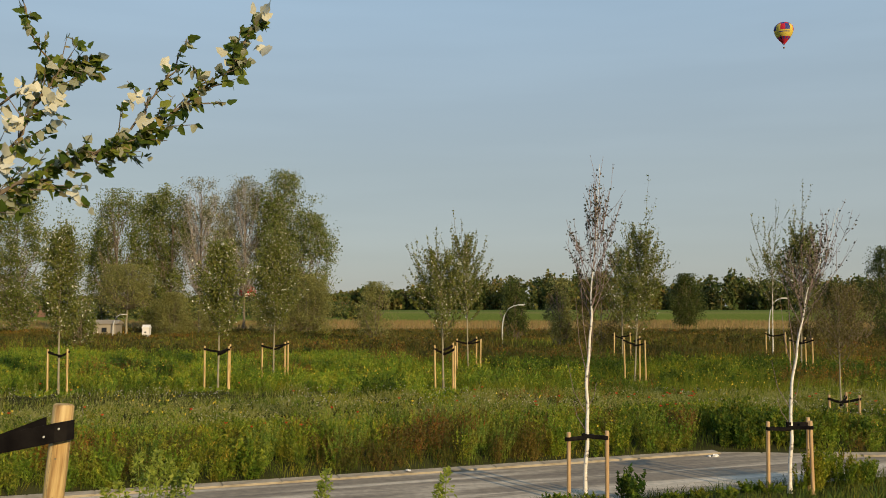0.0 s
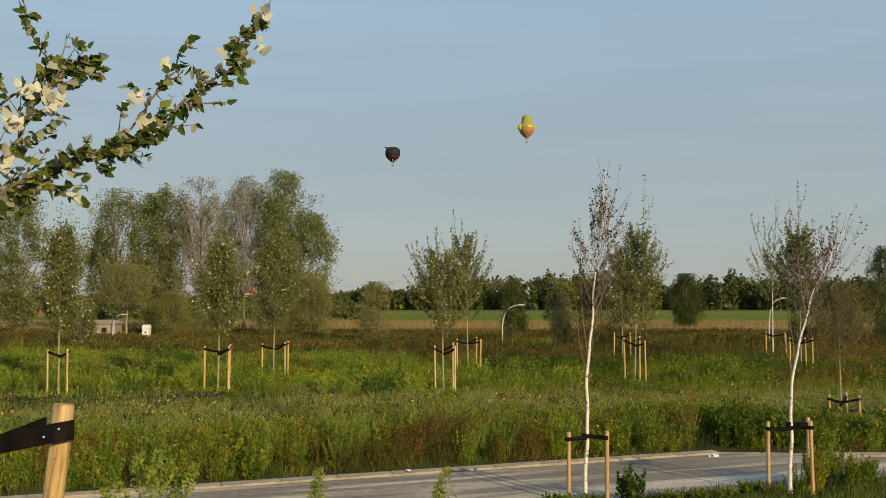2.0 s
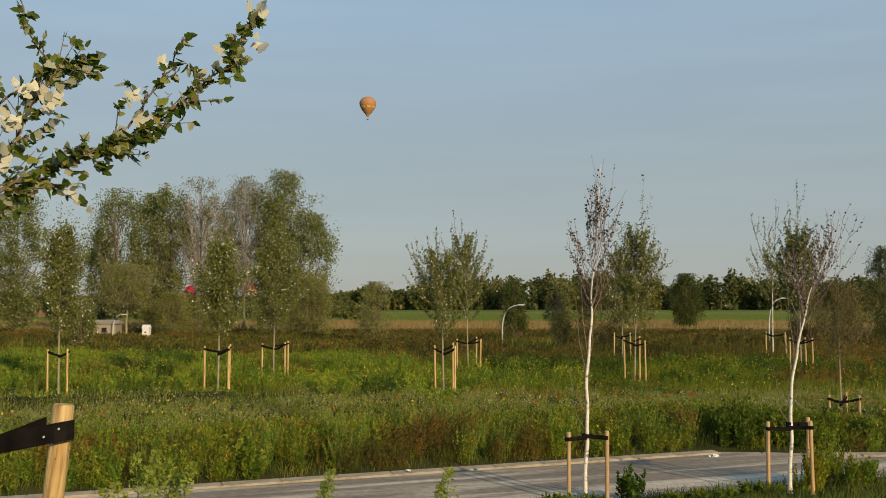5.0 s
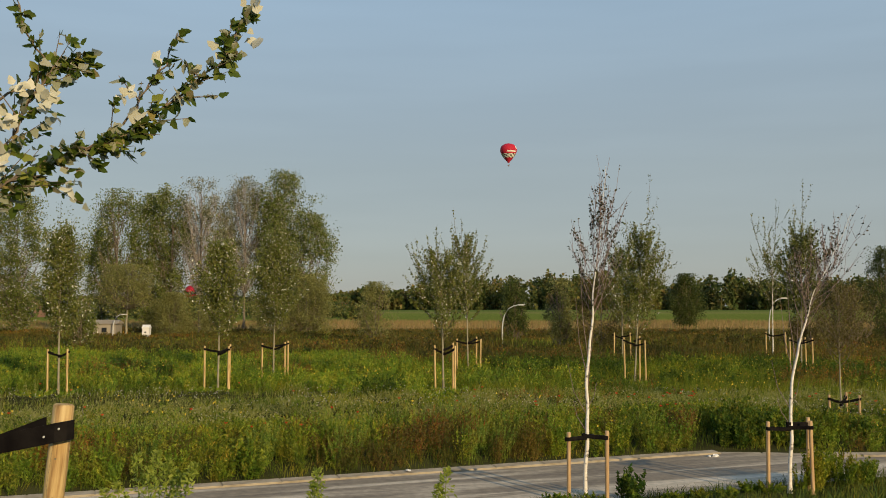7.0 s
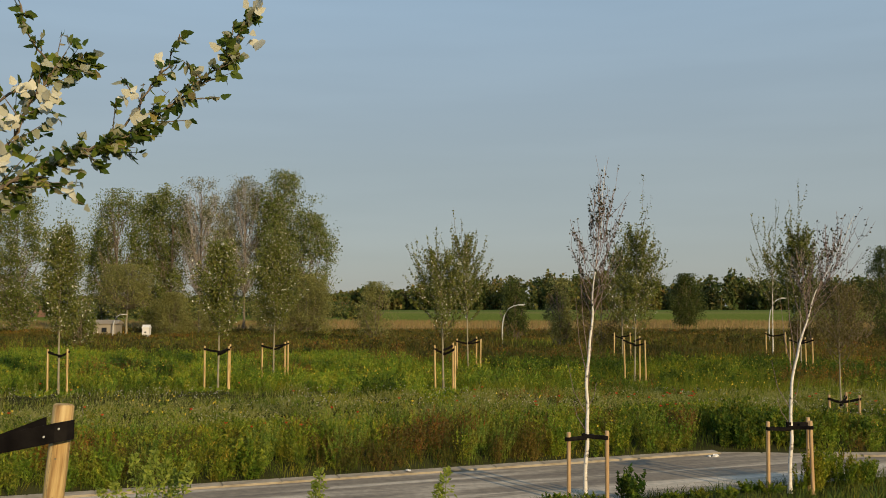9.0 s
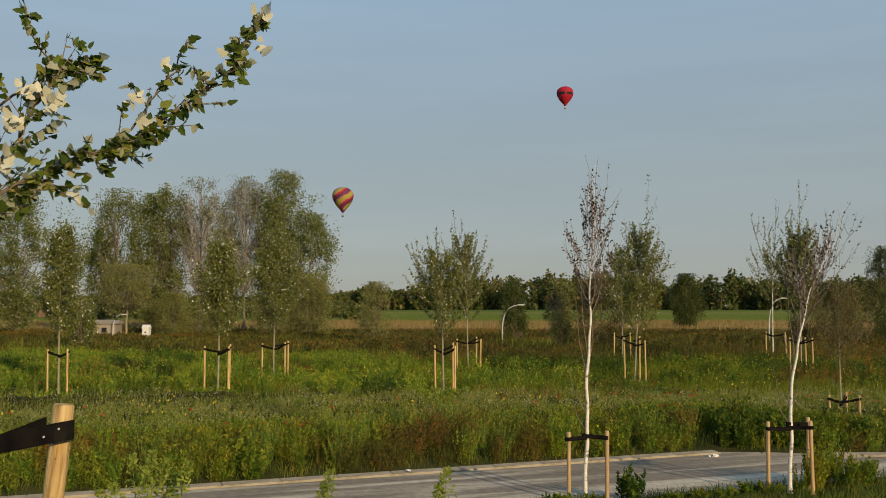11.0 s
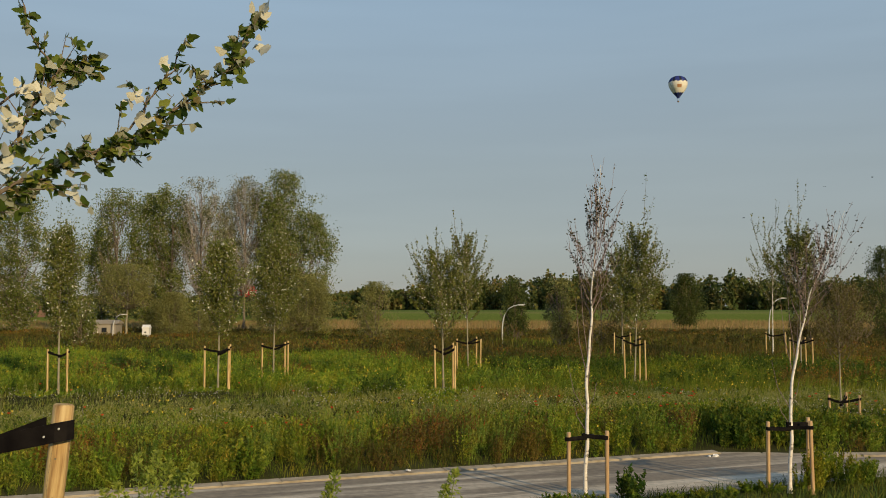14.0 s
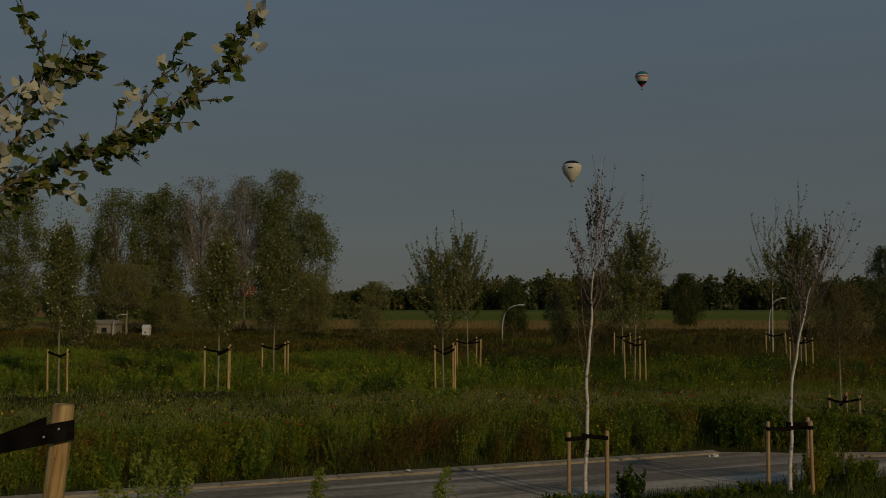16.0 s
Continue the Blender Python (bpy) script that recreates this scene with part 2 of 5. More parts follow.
def vnoise(x, y, scale, seed=0):
    """Smooth value noise between 0 and 1 on the plan."""
    tab = np.random.default_rng(seed).random((64, 64))
    u, v = np.asarray(x) / scale + 1000.0, np.asarray(y) / scale + 1000.0
    i, j = np.floor(u).astype(int), np.floor(v).astype(int)
    fu, fv = smooth01(u - i), smooth01(v - j)
    a, b2, c, d = tab[i % 64, j % 64], tab[(i + 1) % 64, j % 64], tab[i % 64, (j + 1) % 64], tab[(i + 1) % 64, (j + 1) % 64]
    return (a * (1 - fu) + b2 * fu) * (1 - fv) + (c * (1 - fu) + d * fu) * fv


def far_edge(x):
    """The road's far side; it turns away at the junction."""
    x = np.asarray(x, float)
    return np.where(x < 5.9, 17.30 + 0.385 * x, 19.57 - 0.22 * np.clip(x - 5.9, 0, 2.2) + 0.05 * np.clip(x - 8.1, 0, 40))


def near_edge(x):
    return 14.3 + 0.36 * np.asarray(x, float)


def ground_z(x, y):
    x, y = np.asarray(x, float), np.asarray(y, float)
    bank = 1.4 * smooth01((near_edge(np.clip(x, -14, 14)) - 1.0 - y) / 8.0)
    rise = 0.16 * smooth01((y - far_edge(np.clip(x, -30, 30)) - 0.45) / 1.2)
    swell = 0.25 * (vnoise(x, y, 9, 3) - 0.5) * smooth01((y - 24) / 10)
    return bank + rise + swell


def link_np(name, verts, quads, mat, parent=None, label="", smooth=False):
    """One mesh object from arrays of corners and faces."""
    verts, quads = np.asarray(verts, np.float32), np.asarray(quads, np.int32)
    me = bpy.data.meshes.new(name)
    k = quads.shape[1]
    me.vertices.add(len(verts))
    me.vertices.foreach_set("co", verts.ravel())
    me.loops.add(quads.size)
    me.loops.foreach_set("vertex_index", quads.ravel())
    me.polygons.add(len(quads))
    me.polygons.foreach_set("loop_start", np.arange(0, quads.size, k, dtype=np.int32))
    if smooth:
        me.polygons.foreach_set("use_smooth", np.ones(len(quads), bool))
    me.update(calc_edges=True)
    for one in (mat if isinstance(mat, (list, tuple)) else [mat]):
        me.materials.append(one)
    ob = new(name, me)
    if parent is not None:
        ob.parent = parent
    if label:
        ob["label"] = label
    return ob


def part(name, bm, mat, parent, label=""):
    me = bpy.data.meshes.new(name)
    bmesh.ops.recalc_face_normals(bm, faces=bm.faces)
    bm.to_mesh(me)
    bm.free()
    for one in (mat if isinstance(mat, (list, tuple)) else [mat]):
        me.materials.append(one)
    ob = new(name, me)
    if parent is not None:
        ob.parent = parent
    if label:
        ob["label"] = label
    return ob


class Pile:
    """Gathers quads from many small pieces."""

    def __init__(self):
        self.v, self.f, self.n = [], [], 0

    def add(self, v, f):
        v = np.asarray(v, float).reshape(-1, 3)
        self.v.append(v)
        self.f.append(np.asarray(f, int) + self.n)
        self.n += len(v)

    def arrays(self):
        return np.concatenate(self.v), np.concatenate(self.f)


def tube(points, radii, sides=6):
    """A round, tapering limb through points, with a closed tip."""
    p = np.asarray(points, float)
    r = np.asarray(radii, float)
    d = np.gradient(p, axis=0)
    d /= np.linalg.norm(d, axis=1, keepdims=True) + 1e-9
    ref = np.where(np.abs(d[:, 2:3]) > 0.9, np.array([[1.0, 0, 0]]), np.array([[0, 0, 1.0]]))
    a = np.cross(d, ref)
    a /= np.linalg.norm(a, axis=1, keepdims=True) + 1e-9
    b = np.cross(d, a)
    ang = np.linspace(0, 2 * np.pi, sides, endpoint=False)
    v = p[:, None] + r[:, None, None] * (np.cos(ang)[None, :, None] * a[:, None] + np.sin(ang)[None, :, None] * b[:, None])
    f = []
    for i in range(len(p) - 1):
        for j in range(sides):
            f.append((i * sides + j, i * sides + (j + 1) % sides, (i + 1) * sides + (j + 1) % sides, (i + 1) * sides + j))
    return v.reshape(-1, 3), np.array(f)


def unit(v):
    return v / (np.linalg.norm(v, axis=-1, keepdims=True) + 1e-9)


def leaf_quads(centres, length, width, droop=0.2, rng=RNG, along=None):
    """A folded diamond leaf at each centre, in a direction of its own."""
    n = len(centres)
    a = rng.normal(size=(n, 3))
    if along is not None:
        a = a * 0.8 + along
    a[:, 2] -= droop
    a = unit(a)
    b = unit(np.cross(a, rng.normal(size=(n, 3))))
    c = np.cross(a, b)
    s = (0.6 + 0.7 * rng.random((n, 1)))
    L, Wd = length * s * 0.5, width * s * 0.5
    v = np.stack([centres - a * L, centres + b * Wd - a * L * 0.15 + c * Wd * 0.35, centres + a * L, centres - b * Wd - a * L * 0.15 + c * Wd * 0.35], axis=1)
    return v.reshape(-1, 3), np.arange(n * 4).reshape(n, 4)


def blades(x, y, height, width, lean, rng, sections=1, base=None):
    """Standing blades at plan points; each tapers to a tip and leans its own way."""
    n = len(x)
    z = ground_z(x, y) if base is None else base
    p = np.stack([x, y, z], 1)
    ang = rng.random(n) * 2 * np.pi
    side = np.stack([np.cos(ang), np.sin(ang) * 0.6, np.zeros(n)], 1)
    la = rng.random(n) * 2 * np.pi
    ln = np.stack([np.cos(la), np.sin(la), np.zeros(n)], 1) * (lean * rng.random(n))[:, None]
    ln[:, 0] += 0.12
    h = np.asarray(height)[:, None] if np.ndim(height) else height
    w = (np.asarray(width)[:, None] if np.ndim(width) else width) * side
    up = np.array([0, 0, 1.0])
    if sections == 1:
        tip = p + h * (up + ln)
        v = np.stack([p - w / 2, p + w / 2, tip + w * 0.08, tip - w * 0.08], 1)
        return v.reshape(-1, 3), np.arange(n * 4).reshape(n, 4)
    mid = p + h * (up * 0.6 + ln * 0.35)
    tip = p + h * (up + ln)
    v = np.stack([p - w * 0.4, p + w * 0.4, mid + w * 0.45, mid - w * 0.45, tip + w * 0.05, tip - w * 0.05], 1)
    f = np.arange(n)[:, None] * 6
    return v.reshape(-1, 3), np.concatenate([f + np.array([[0, 1, 2, 3]]), f + np.array([[3, 2, 4, 5]])])


def scatter(n, y0, y1, rng, spread=0.50, margin=1.5):
    """Plan points in the wedge of ground before the eye, between two distances."""
    y = np.sqrt(rng.random(n) * (y1 * y1 - y0 * y0) + y0 * y0)
    x = (rng.random(n) * 2 - 1) * (y * spread + margin)
    return x, y


def empty_thing(name, label, category, m, group="", kind=""):
    e = new(name)
    e.empty_display_size = 0.2
    e.matrix_world = m
    return tagged(e, label, category, group, kind)


# ---- the ground, the road and the kerb ----
def axis_lines(steps):
    out = []
    for a, b2, k in steps:
        out += list(np.linspace(a, b2, k, endpoint=False))
    return np.array(out + [steps[-1][1]])


gx = axis_lines([(-4200, -400, 8), (-400, -60, 10), (-60, -16, 22), (-16, 16, 80), (16, 60, 22), (60, 400, 10), (400, 4200, 8)])
gy = axis_lines([(-600, -20, 6), (-20, 2, 12), (2, 24, 74), (24, 70, 46), (70, 200, 26), (200, 900, 14), (900, 4700, 10)])
GX, GY = np.meshgrid(gx, gy, indexing="ij")
GZ = ground_z(GX, GY)
on_road = (GY > near_edge(GX) - 0.15) & (GY < far_edge(GX) + 0.4) & (np.abs(GX) < 40)
GZ = np.where(on_road, np.minimum(GZ, -0.12), GZ)
idx = np.arange(GX.size).reshape(GX.shape)
gq = np.stack([idx[:-1, :-1], idx[1:, :-1], idx[1:, 1:], idx[:-1, 1:]], -1).reshape(-1, 4)
ground = link_np("ground", np.stack([GX, GY, GZ], -1).reshape(-1, 3), gq, ground_material(), smooth=True)
tagged(ground, "grassy field with straw and green crop strips behind", "field", kind="structure")

rx = np.concatenate([np.linspace(-30, 5.9, 60), np.linspace(6.1, 36, 50)])
rv = np.concatenate([np.stack([rx, near_edge(rx) - 0.6, np.full_like(rx, 0.0)], 1), np.stack([rx, far_edge(rx) - 0.02, np.full_like(rx, 0.0)], 1)])
nr = len(rx)
rq = np.array([(i, i + 1, nr + i + 1, nr + i) for i in range(nr - 1)])
road = tagged(link_np("road", rv, rq, road_material()), "grey concrete road with pale dried mud streaks", "road", kind="structure")


def kerb_stone_mesh(length):
    bm = bmesh.new()
    bmesh.ops.create_cube(bm, size=1.0)
    bmesh.ops.scale(bm, vec=(length, 0.26, 0.30), verts=bm.verts)
    bmesh.ops.translate(bm, vec=(0, 0, -0.122), verts=bm.verts)
    bmesh.ops.bevel(bm, geom=[e for e in bm.edges if all(v.co.z > 0 for v in e.verts)], offset=0.012, segments=2, affect="EDGES")
    me = bpy.data.meshes.new("kerb_stone")
    bm.to_mesh(me)
    bm.free()
    me.materials.append(M_KERB)
    return me


def build_kerb():
    kerb = empty_thing("kerb", "low pale concrete kerb along the meadow", "kerb", pose(0, 0, 0), kind="structure")
    me = kerb_stone_mesh(1.0)
    x = -13.0
    rng = random.Random(4)
    while x < 16:
        x2 = x + 0.93
        a, b2 = Vector((x, float(far_edge(x)) + 0.20, 0)), Vector((x2, float(far_edge(x2)) + 0.20, 0))
        d = b2 - a
        low = -0.045 if 5.2 < (x + x2) / 2 < 7.2 else 0.0
        ob = new("kerb_stone", me)
        ob.parent = kerb
        ob.matrix_basis = Matrix.Translation((a + b2) / 2 + Vector((0, 0, low + rng.uniform(-0.002, 0.002)))) @ Matrix.Rotation(math.atan2(d.y, d.x), 4, "Z") @ Matrix.Rotation(radians(4), 4, "X") @ Matrix.Diagonal((d.length, 1, 1, 1))
        x = x2


build_kerb()


# ---- trees ----
def add_limbs(e, limbs, twig, joined=False):
    """Each limb with its twigs is a part; far trees have theirs in one."""
    if joined:
        pile = Pile()
        for w in limbs:
            pile.add(*w)
        tagged(link_np("branchwork", *pile.arrays(), twig, e), kind="stuff")
        return
    for w in limbs:
        link_np("branch", *w, twig, e)


def plant_tree(name, label, category, m, g, bark, twig, leafm, group="", joined=False):
    e = empty_thing(name, label, category, m, group)
    link_np("trunk", *g[0], bark, e, smooth=True)
    add_limbs(e, g[1], twig, joined)
    link_np("crown", *g[2], leafm, e)
    return e


def stake_mesh(length, r, rng):
    """A round, slightly crooked peeled post with a bevelled head; the foot is sunk."""
    bm = bmesh.new()
    rings, sides = 6, 14
    vs = []
    for i in range(rings + 1):
        t = i / rings
        z = -0.25 + t * (length + 0.25)
        k = 1.0 if i < rings else 1.0
        vs.append([bm.verts.new((r * k * math.cos(a) * (1 + rng.uniform(-.05, .05)), r * k * math.sin(a) * (1 + rng.uniform(-.05, .05)), z)) for a in [2 * math.pi * j / sides for j in range(sides)]])
    head = [bm.verts.new((v.co.x * 0.82, v.co.y * 0.82, length + r * 0.16)) for v in vs[-1]]
    vs.append(head)
    for a, b2 in zip(vs, vs[1:]):
        for j in range(sides):
            bm.faces.new((a[j], a[(j + 1) % sides], b2[(j + 1) % sides], b2[j])).smooth = True
    bm.faces.new(head)
    bm.faces.new(vs[0][::-1])
    return bm


def strap_mesh(points, height, thick=0.008):
    """A flat belt on edge through plan points (x, y, z at its middle)."""
    bm = bmesh.new()
    rows = []
    p = [Vector(q) for q in points]
    for i, q in enumerate(p):
        d = (p[min(i + 1, len(p) - 1)] - p[max(i - 1, 0)])
        nrm = Vector((-d.y, d.x, 0)).normalized() * thick
        up = Vector((0, 0, height / 2))
        rows.append([bm.verts.new(q + s * nrm + t * up) for s, t in ((-1, -1), (1, -1), (1, 1), (-1, 1))])
    for a, b2 in zip(rows, rows[1:]):
        for j in range(4):
            bm.faces.new((a[j], a[(j + 1) % 4], b2[(j + 1) % 4], b2[j]))
    bm.faces.new(rows[0][::-1])
    bm.faces.new(rows[-1])
    return bm


def belt_loop(parent, stake, trunk, z, height, r, sag=0.02, zt=None):
    """A belt that goes round one stake and round the trunk."""
    s, t = Vector((stake[0], stake[1], 0)), Vector((trunk[0], trunk[1], 0))
    d = (t - s).normalized()
    nrm = Vector((-d.y, d.x, 0))
    zt = z if zt is None else zt
    pts = []
    for a in range(-4, 5):
        ang = a / 4 * math.pi / 2
        pts.append((s - d * math.cos(ang) * (r + .006) + nrm * math.sin(ang) * (r + .006)).to_tuple()[:2] + (z,))
    mid = (s + t) / 2
    pts.append((mid.x + nrm.x * .012, mid.y + nrm.y * .012, (z + zt) / 2 - sag))
    for a in range(4, -5, -1):
        ang = a / 4 * math.pi / 2
        pts.append((t + d * math.cos(ang) * .035 + nrm * math.sin(ang) * .035).to_tuple()[:2] + (zt,))
    pts.append((mid.x - nrm.x * .012, mid.y - nrm.y * .012, (z + zt) / 2 - sag))
    pts.append(pts[0])
    return part("belt", strap_mesh(pts, height), M_BELT, parent, "black rubber tie belt")


def tree_support(x, y, stakes, top, r=0.032, label="", browner=False, belt_h=0.065, rng=random.Random(8), lean=0.02, drop=(0.06, 0.20)):
    """Stakes round a young tree at (x, y), tied to it with black belts. stakes: offsets on the plan."""
    gz = float(ground_z(x, y))
    e = empty_thing("tree_support", label or "pale round timber stakes with black belts round a young tree", "tree stake", pose(x, y, gz), "tree supports in the meadow")
    for sx, sy, dz in stakes:
        h = top - gz + dz
        ob = part("stake", stake_mesh(h, r, rng), M_STAKEBROWN if browner else M_STAKE, e)
        ax, ay = rng.uniform(-lean, lean), rng.uniform(-lean, lean)
        ob.matrix_basis = Matrix.Translation((sx - ay * h, sy + ax * h, 0)) @ Euler((ax, ay, rng.uniform(0, 6))).to_matrix().to_4x4()
        belt_loop(e, (sx, sy), (0, 0), h - 0.10, belt_h, r, 0.1 * drop[1], h - 0.10 - rng.uniform(*drop))
    return e


def grow_shoots(rng, h, trunk_r, crown_z, radius, shoots, per, leaf, bend=0.0, tips=(), top=0.8, steep=1.0, spread=0.03, twig_r=0.008, trunk_top=0.9, leaf_from=0.12, curve=None, leaf_w=0.55, sides=4):
    """A vase of long upswept shoots, leafy along their length. tips: (sideways, height) of leaders that stand out."""
    tz = np.linspace(0, h * trunk_top, 12)
    wob = rng.normal(size=(12, 2)).cumsum(0) * trunk_r * 0.2
    wob -= wob[0]
    tx = bend * (tz / h) ** 1.7 + wob[:, 0]
    if curve is not None:
        tx = np.interp(tz, curve[0], curve[1])
    ty = wob[:, 1]
    rad = trunk_r * (1 - 0.9 * tz / h) + 0.003
    rad[0] *= 1.25
    trunk = tube(np.stack([tx, ty, tz], 1), rad, 7)
    woods, lc, ld = [], [], []

    def shoot_line(p0, p1, thick, leaves, bare):
        wood = Pile()
        out = p1 - p0
        c = p0 + out * np.array([0.62, 0.62, 0.34])
        t = np.linspace(0, 1, 7)[:, None]
        lp = p0 * (1 - t) ** 2 + 2 * c * t * (1 - t) + p1 * t * t + rng.normal(size=(7, 3)) * 0.018 * t
        wood.add(*tube(lp, np.linspace(thick, 0.0025, 7), sides))
        ln = np.linalg.norm(out)

        def leafy(q, count, start):
            u = start + (1 - start) * rng.random(count)
            tt = np.linspace(0, 1, len(q))
            a = np.stack([np.interp(u, tt, q[:, k]) for k in range(3)], 1)
            d = unit(q[-1] - q[0])
            lc.append(a + rng.normal(size=(count, 3)) * spread)
            ld.append(np.tile(d * 0.8, (count, 1)) + rng.normal(size=(count, 3)) * 0.5)

        leafy(lp, int(leaves * 0.9), bare)
        for _ in range(4):
            k = 0.25 + 0.5 * rng.random()
            q0 = np.array([np.interp(k, t[:, 0], lp[:, i]) for i in range(3)])
            d = unit(unit(out) + rng.normal(size=3) * np.array([0.5, 0.5, 0.25]) + np.array([0, 0, 0.3]))
            q = np.stack([q0, q0 + d * ln * 0.16, q0 + d * ln * 0.28 + np.array([0, 0, 0.05 * ln])])
            wood.add(*tube(q, [0.004, 0.003, 0.002], 3))
            leafy(q, max(1, leaves // 4), 0.05)
        woods.append(wood)

    for i in range(shoots):
        u = (i + rng.random()) / shoots
        z0 = crown_z + (h * top - crown_z) * u ** 0.85
        az = i * 2.4 + rng.uniform(-0.5, 0.5)
        wide = radius * min(1.0, 0.7 + 1.6 * u) * (1 - 0.62 * max(0, u - 0.5) / 0.5) * rng.uniform(0.55, 1.05)
        rise = radius * steep * rng.uniform(0.6, 1.35) * (1 - 0.25 * u)
        x0, y0 = float(np.interp(z0, tz, tx)), float(np.interp(z0, tz, ty))
        p0 = np.array([x0, y0, z0])
        shoot_line(p0, p0 + np.array([math.cos(az) * wide, math.sin(az) * wide, min(rise, h * 0.97 - z0)]), max(twig_r, trunk_r * 0.3 * (1 - u)), per, leaf_from)
    for dx, z in tips:
        z0 = crown_z + (z - crown_z) * 0.35
        p0 = np.array([float(np.interp(z0, tz, tx)), float(np.interp(z0, tz, ty)), z0])
        shoot_line(p0, np.array([dx, rng.uniform(-0.2, 0.2), z]), twig_r * 1.3, max(14, int(per * 0.9)) if per < 20 else max(80, int(per * 0.9)), 0.3)
    cen, along = np.concatenate(lc), np.concatenate(ld)
    crown = leaf_quads(cen, leaf, leaf * leaf_w, 0.1, rng, along)
    return trunk, [w.arrays() for w in woods], crown


def young(x, y, h, crown_z, radius, seed, label, shoots=40, per=110, leaf=0.085, bark=M_PALEBARK, leafm=M_YOUNG, trunk_r=0.035, name="young_tree", **kw):
    g = grow_shoots(np.random.default_rng(seed), h, trunk_r, crown_z, radius, shoots, per, leaf, **kw)
    return plant_tree(name, label, "tree", pose(x, y, float(ground_z(x, y)) - 0.05), g, bark, M_TWIG, leafm, "young trees in the meadow")


LBL = "young poplar with sparse grey-green leaves in the meadow"
YOUNG = {}
YOUNG["t1"] = young(-12.3, 30.6, 6.0, 1.75, 0.95, 21, LBL, 54, 130, tips=((-0.05, 6.2), (0.75, 5.2), (0.5, 5.6)), spread=0.09)
YOUNG["t2"] = young(-7.45, 31.7, 5.7, 1.75, 0.95, 22, LBL, 52, 120, tips=((0.05, 5.9), (-0.4, 5.2)), spread=0.09)
YOUNG["t3"] = young(-6.33, 35.7, 6.1, 1.85, 1.15, 23, LBL, 54, 120, tips=((0.1, 6.4), (0.5, 5.7)), spread=0.09)
YOUNG["t4"] = young(0.02, 31.7, 5.0, 1.6, 1.25, 24, "young poplar with spreading silvery crown in the meadow", 44, 95, leaf=0.075, steep=1.25, bend=-0.2,
                    tips=((-1.25, 5.0), (-0.95, 5.15), (-0.55, 5.25), (-0.25, 5.55), (-1.15, 4.2), (0.3, 5.2)))
YOUNG["t5"] = young(1.05, 40.0, 6.2, 2.1, 1.05, 25, LBL, 40, 110, leaf=0.075, bend=-0.3, steep=1.3,
                    tips=((-0.62, 7.05), (-0.30, 6.6), (0.40, 6.2), (0.80, 5.9), (-0.7, 6.2), (1.05, 4.9)))
YOUNG["t6"] = young(7.42, 37.0, 6.4, 1.7, 1.25, 26, "tall young poplar with a long bare leader", 50, 105, bend=0.2, steep=1.3, spread=0.05,
                    tips=((0.42, 8.15), (-0.55, 6.3), (0.9, 6.1), (1.1, 5.4)))
YOUNG["t6b"] = young(8.45, 45.0, 6.1, 1.5, 1.3, 27, LBL, 42, 110, leaf=0.085)
YOUNG["t7"] = young(16.6, 48.0, 5.9, 2.4, 1.3, 28, "slender young tree with pale trunk and thin crown", 20, 60, bark=M_BIRCH, steep=1.7, trunk_top=0.8,
                    tips=((-0.95, 7.5), (-0.40, 7.3), (0.30, 8.2), (-0.1, 7.0), (0.0, 6.6), (-1.1, 6.0)))
YOUNG["t8"] = young(15.0, 40.0, 6.4, 2.0, 1.25, 29, LBL, 50, 140, steep=1.35, tips=((0.0, 8.2), (-0.55, 6.5), (0.45, 6.4), (-0.3, 6.9)))
YOUNG["t9"] = young(10.4, 25.0, 3.6, 1.25, 0.95, 30, "small bronze-leaved young tree in the meadow", 40, 60, leafm=M_BROWNLEAF, leaf=0.05, trunk_r=0.022, spread=0.09)

tree_support(-12.3, 30.6, [(-0.37, 0.1, 0), (0.36, -0.15, 0.02)], 1.60)
tree_support(-7.45, 31.7, [(-0.47, 0.1, 0), (0.39, -0.2, 0.0), (0.3, 0.35, 0.05)], 1.65)
tree_support(-6.33, 35.7, [(-0.44, 0.1, -0.03), (0.45, -0.2, 0.02), (0.48, 0.3, 0.05)], 1.62)
tree_support(0.02, 31.7, [(-0.30, 0.1, 0), (0.37, -0.25, 0), (0.30, 0.3, 0.08)], 1.67)
tree_support(1.05, 40.0, [(-0.45, 0.1, 0), (0.50, -0.2, 0), (0.35, 0.3, 0.08)], 1.60)
tree_support(7.42, 37.0, [(-0.38, 0.1, -0.05), (0.39, -0.2, -0.15), (0.28, 0.35, 0.0)], 1.80)
tree_support(8.45, 45.0, [(-0.40, 0.1, 0), (0.40, -0.2, 0)], 1.72)
tree_support(16.6, 48.0, [(-0.30, 0.1, 0), (0.60, -0.2, 0)], 1.68)
tree_support(15.0, 40.0, [(-0.40, 0.1, 0), (0.43, -0.2, 0), (0.30, 0.3, 0)], 1.65)
tree_support(10.4, 25.0, [(-0.27, 0.1, -0.02), (0.39, -0.2, 0.0), (0.25, 0.3, 0.03)], 0.68, label="low timber stakes with black belts in tall grass", browner=True)


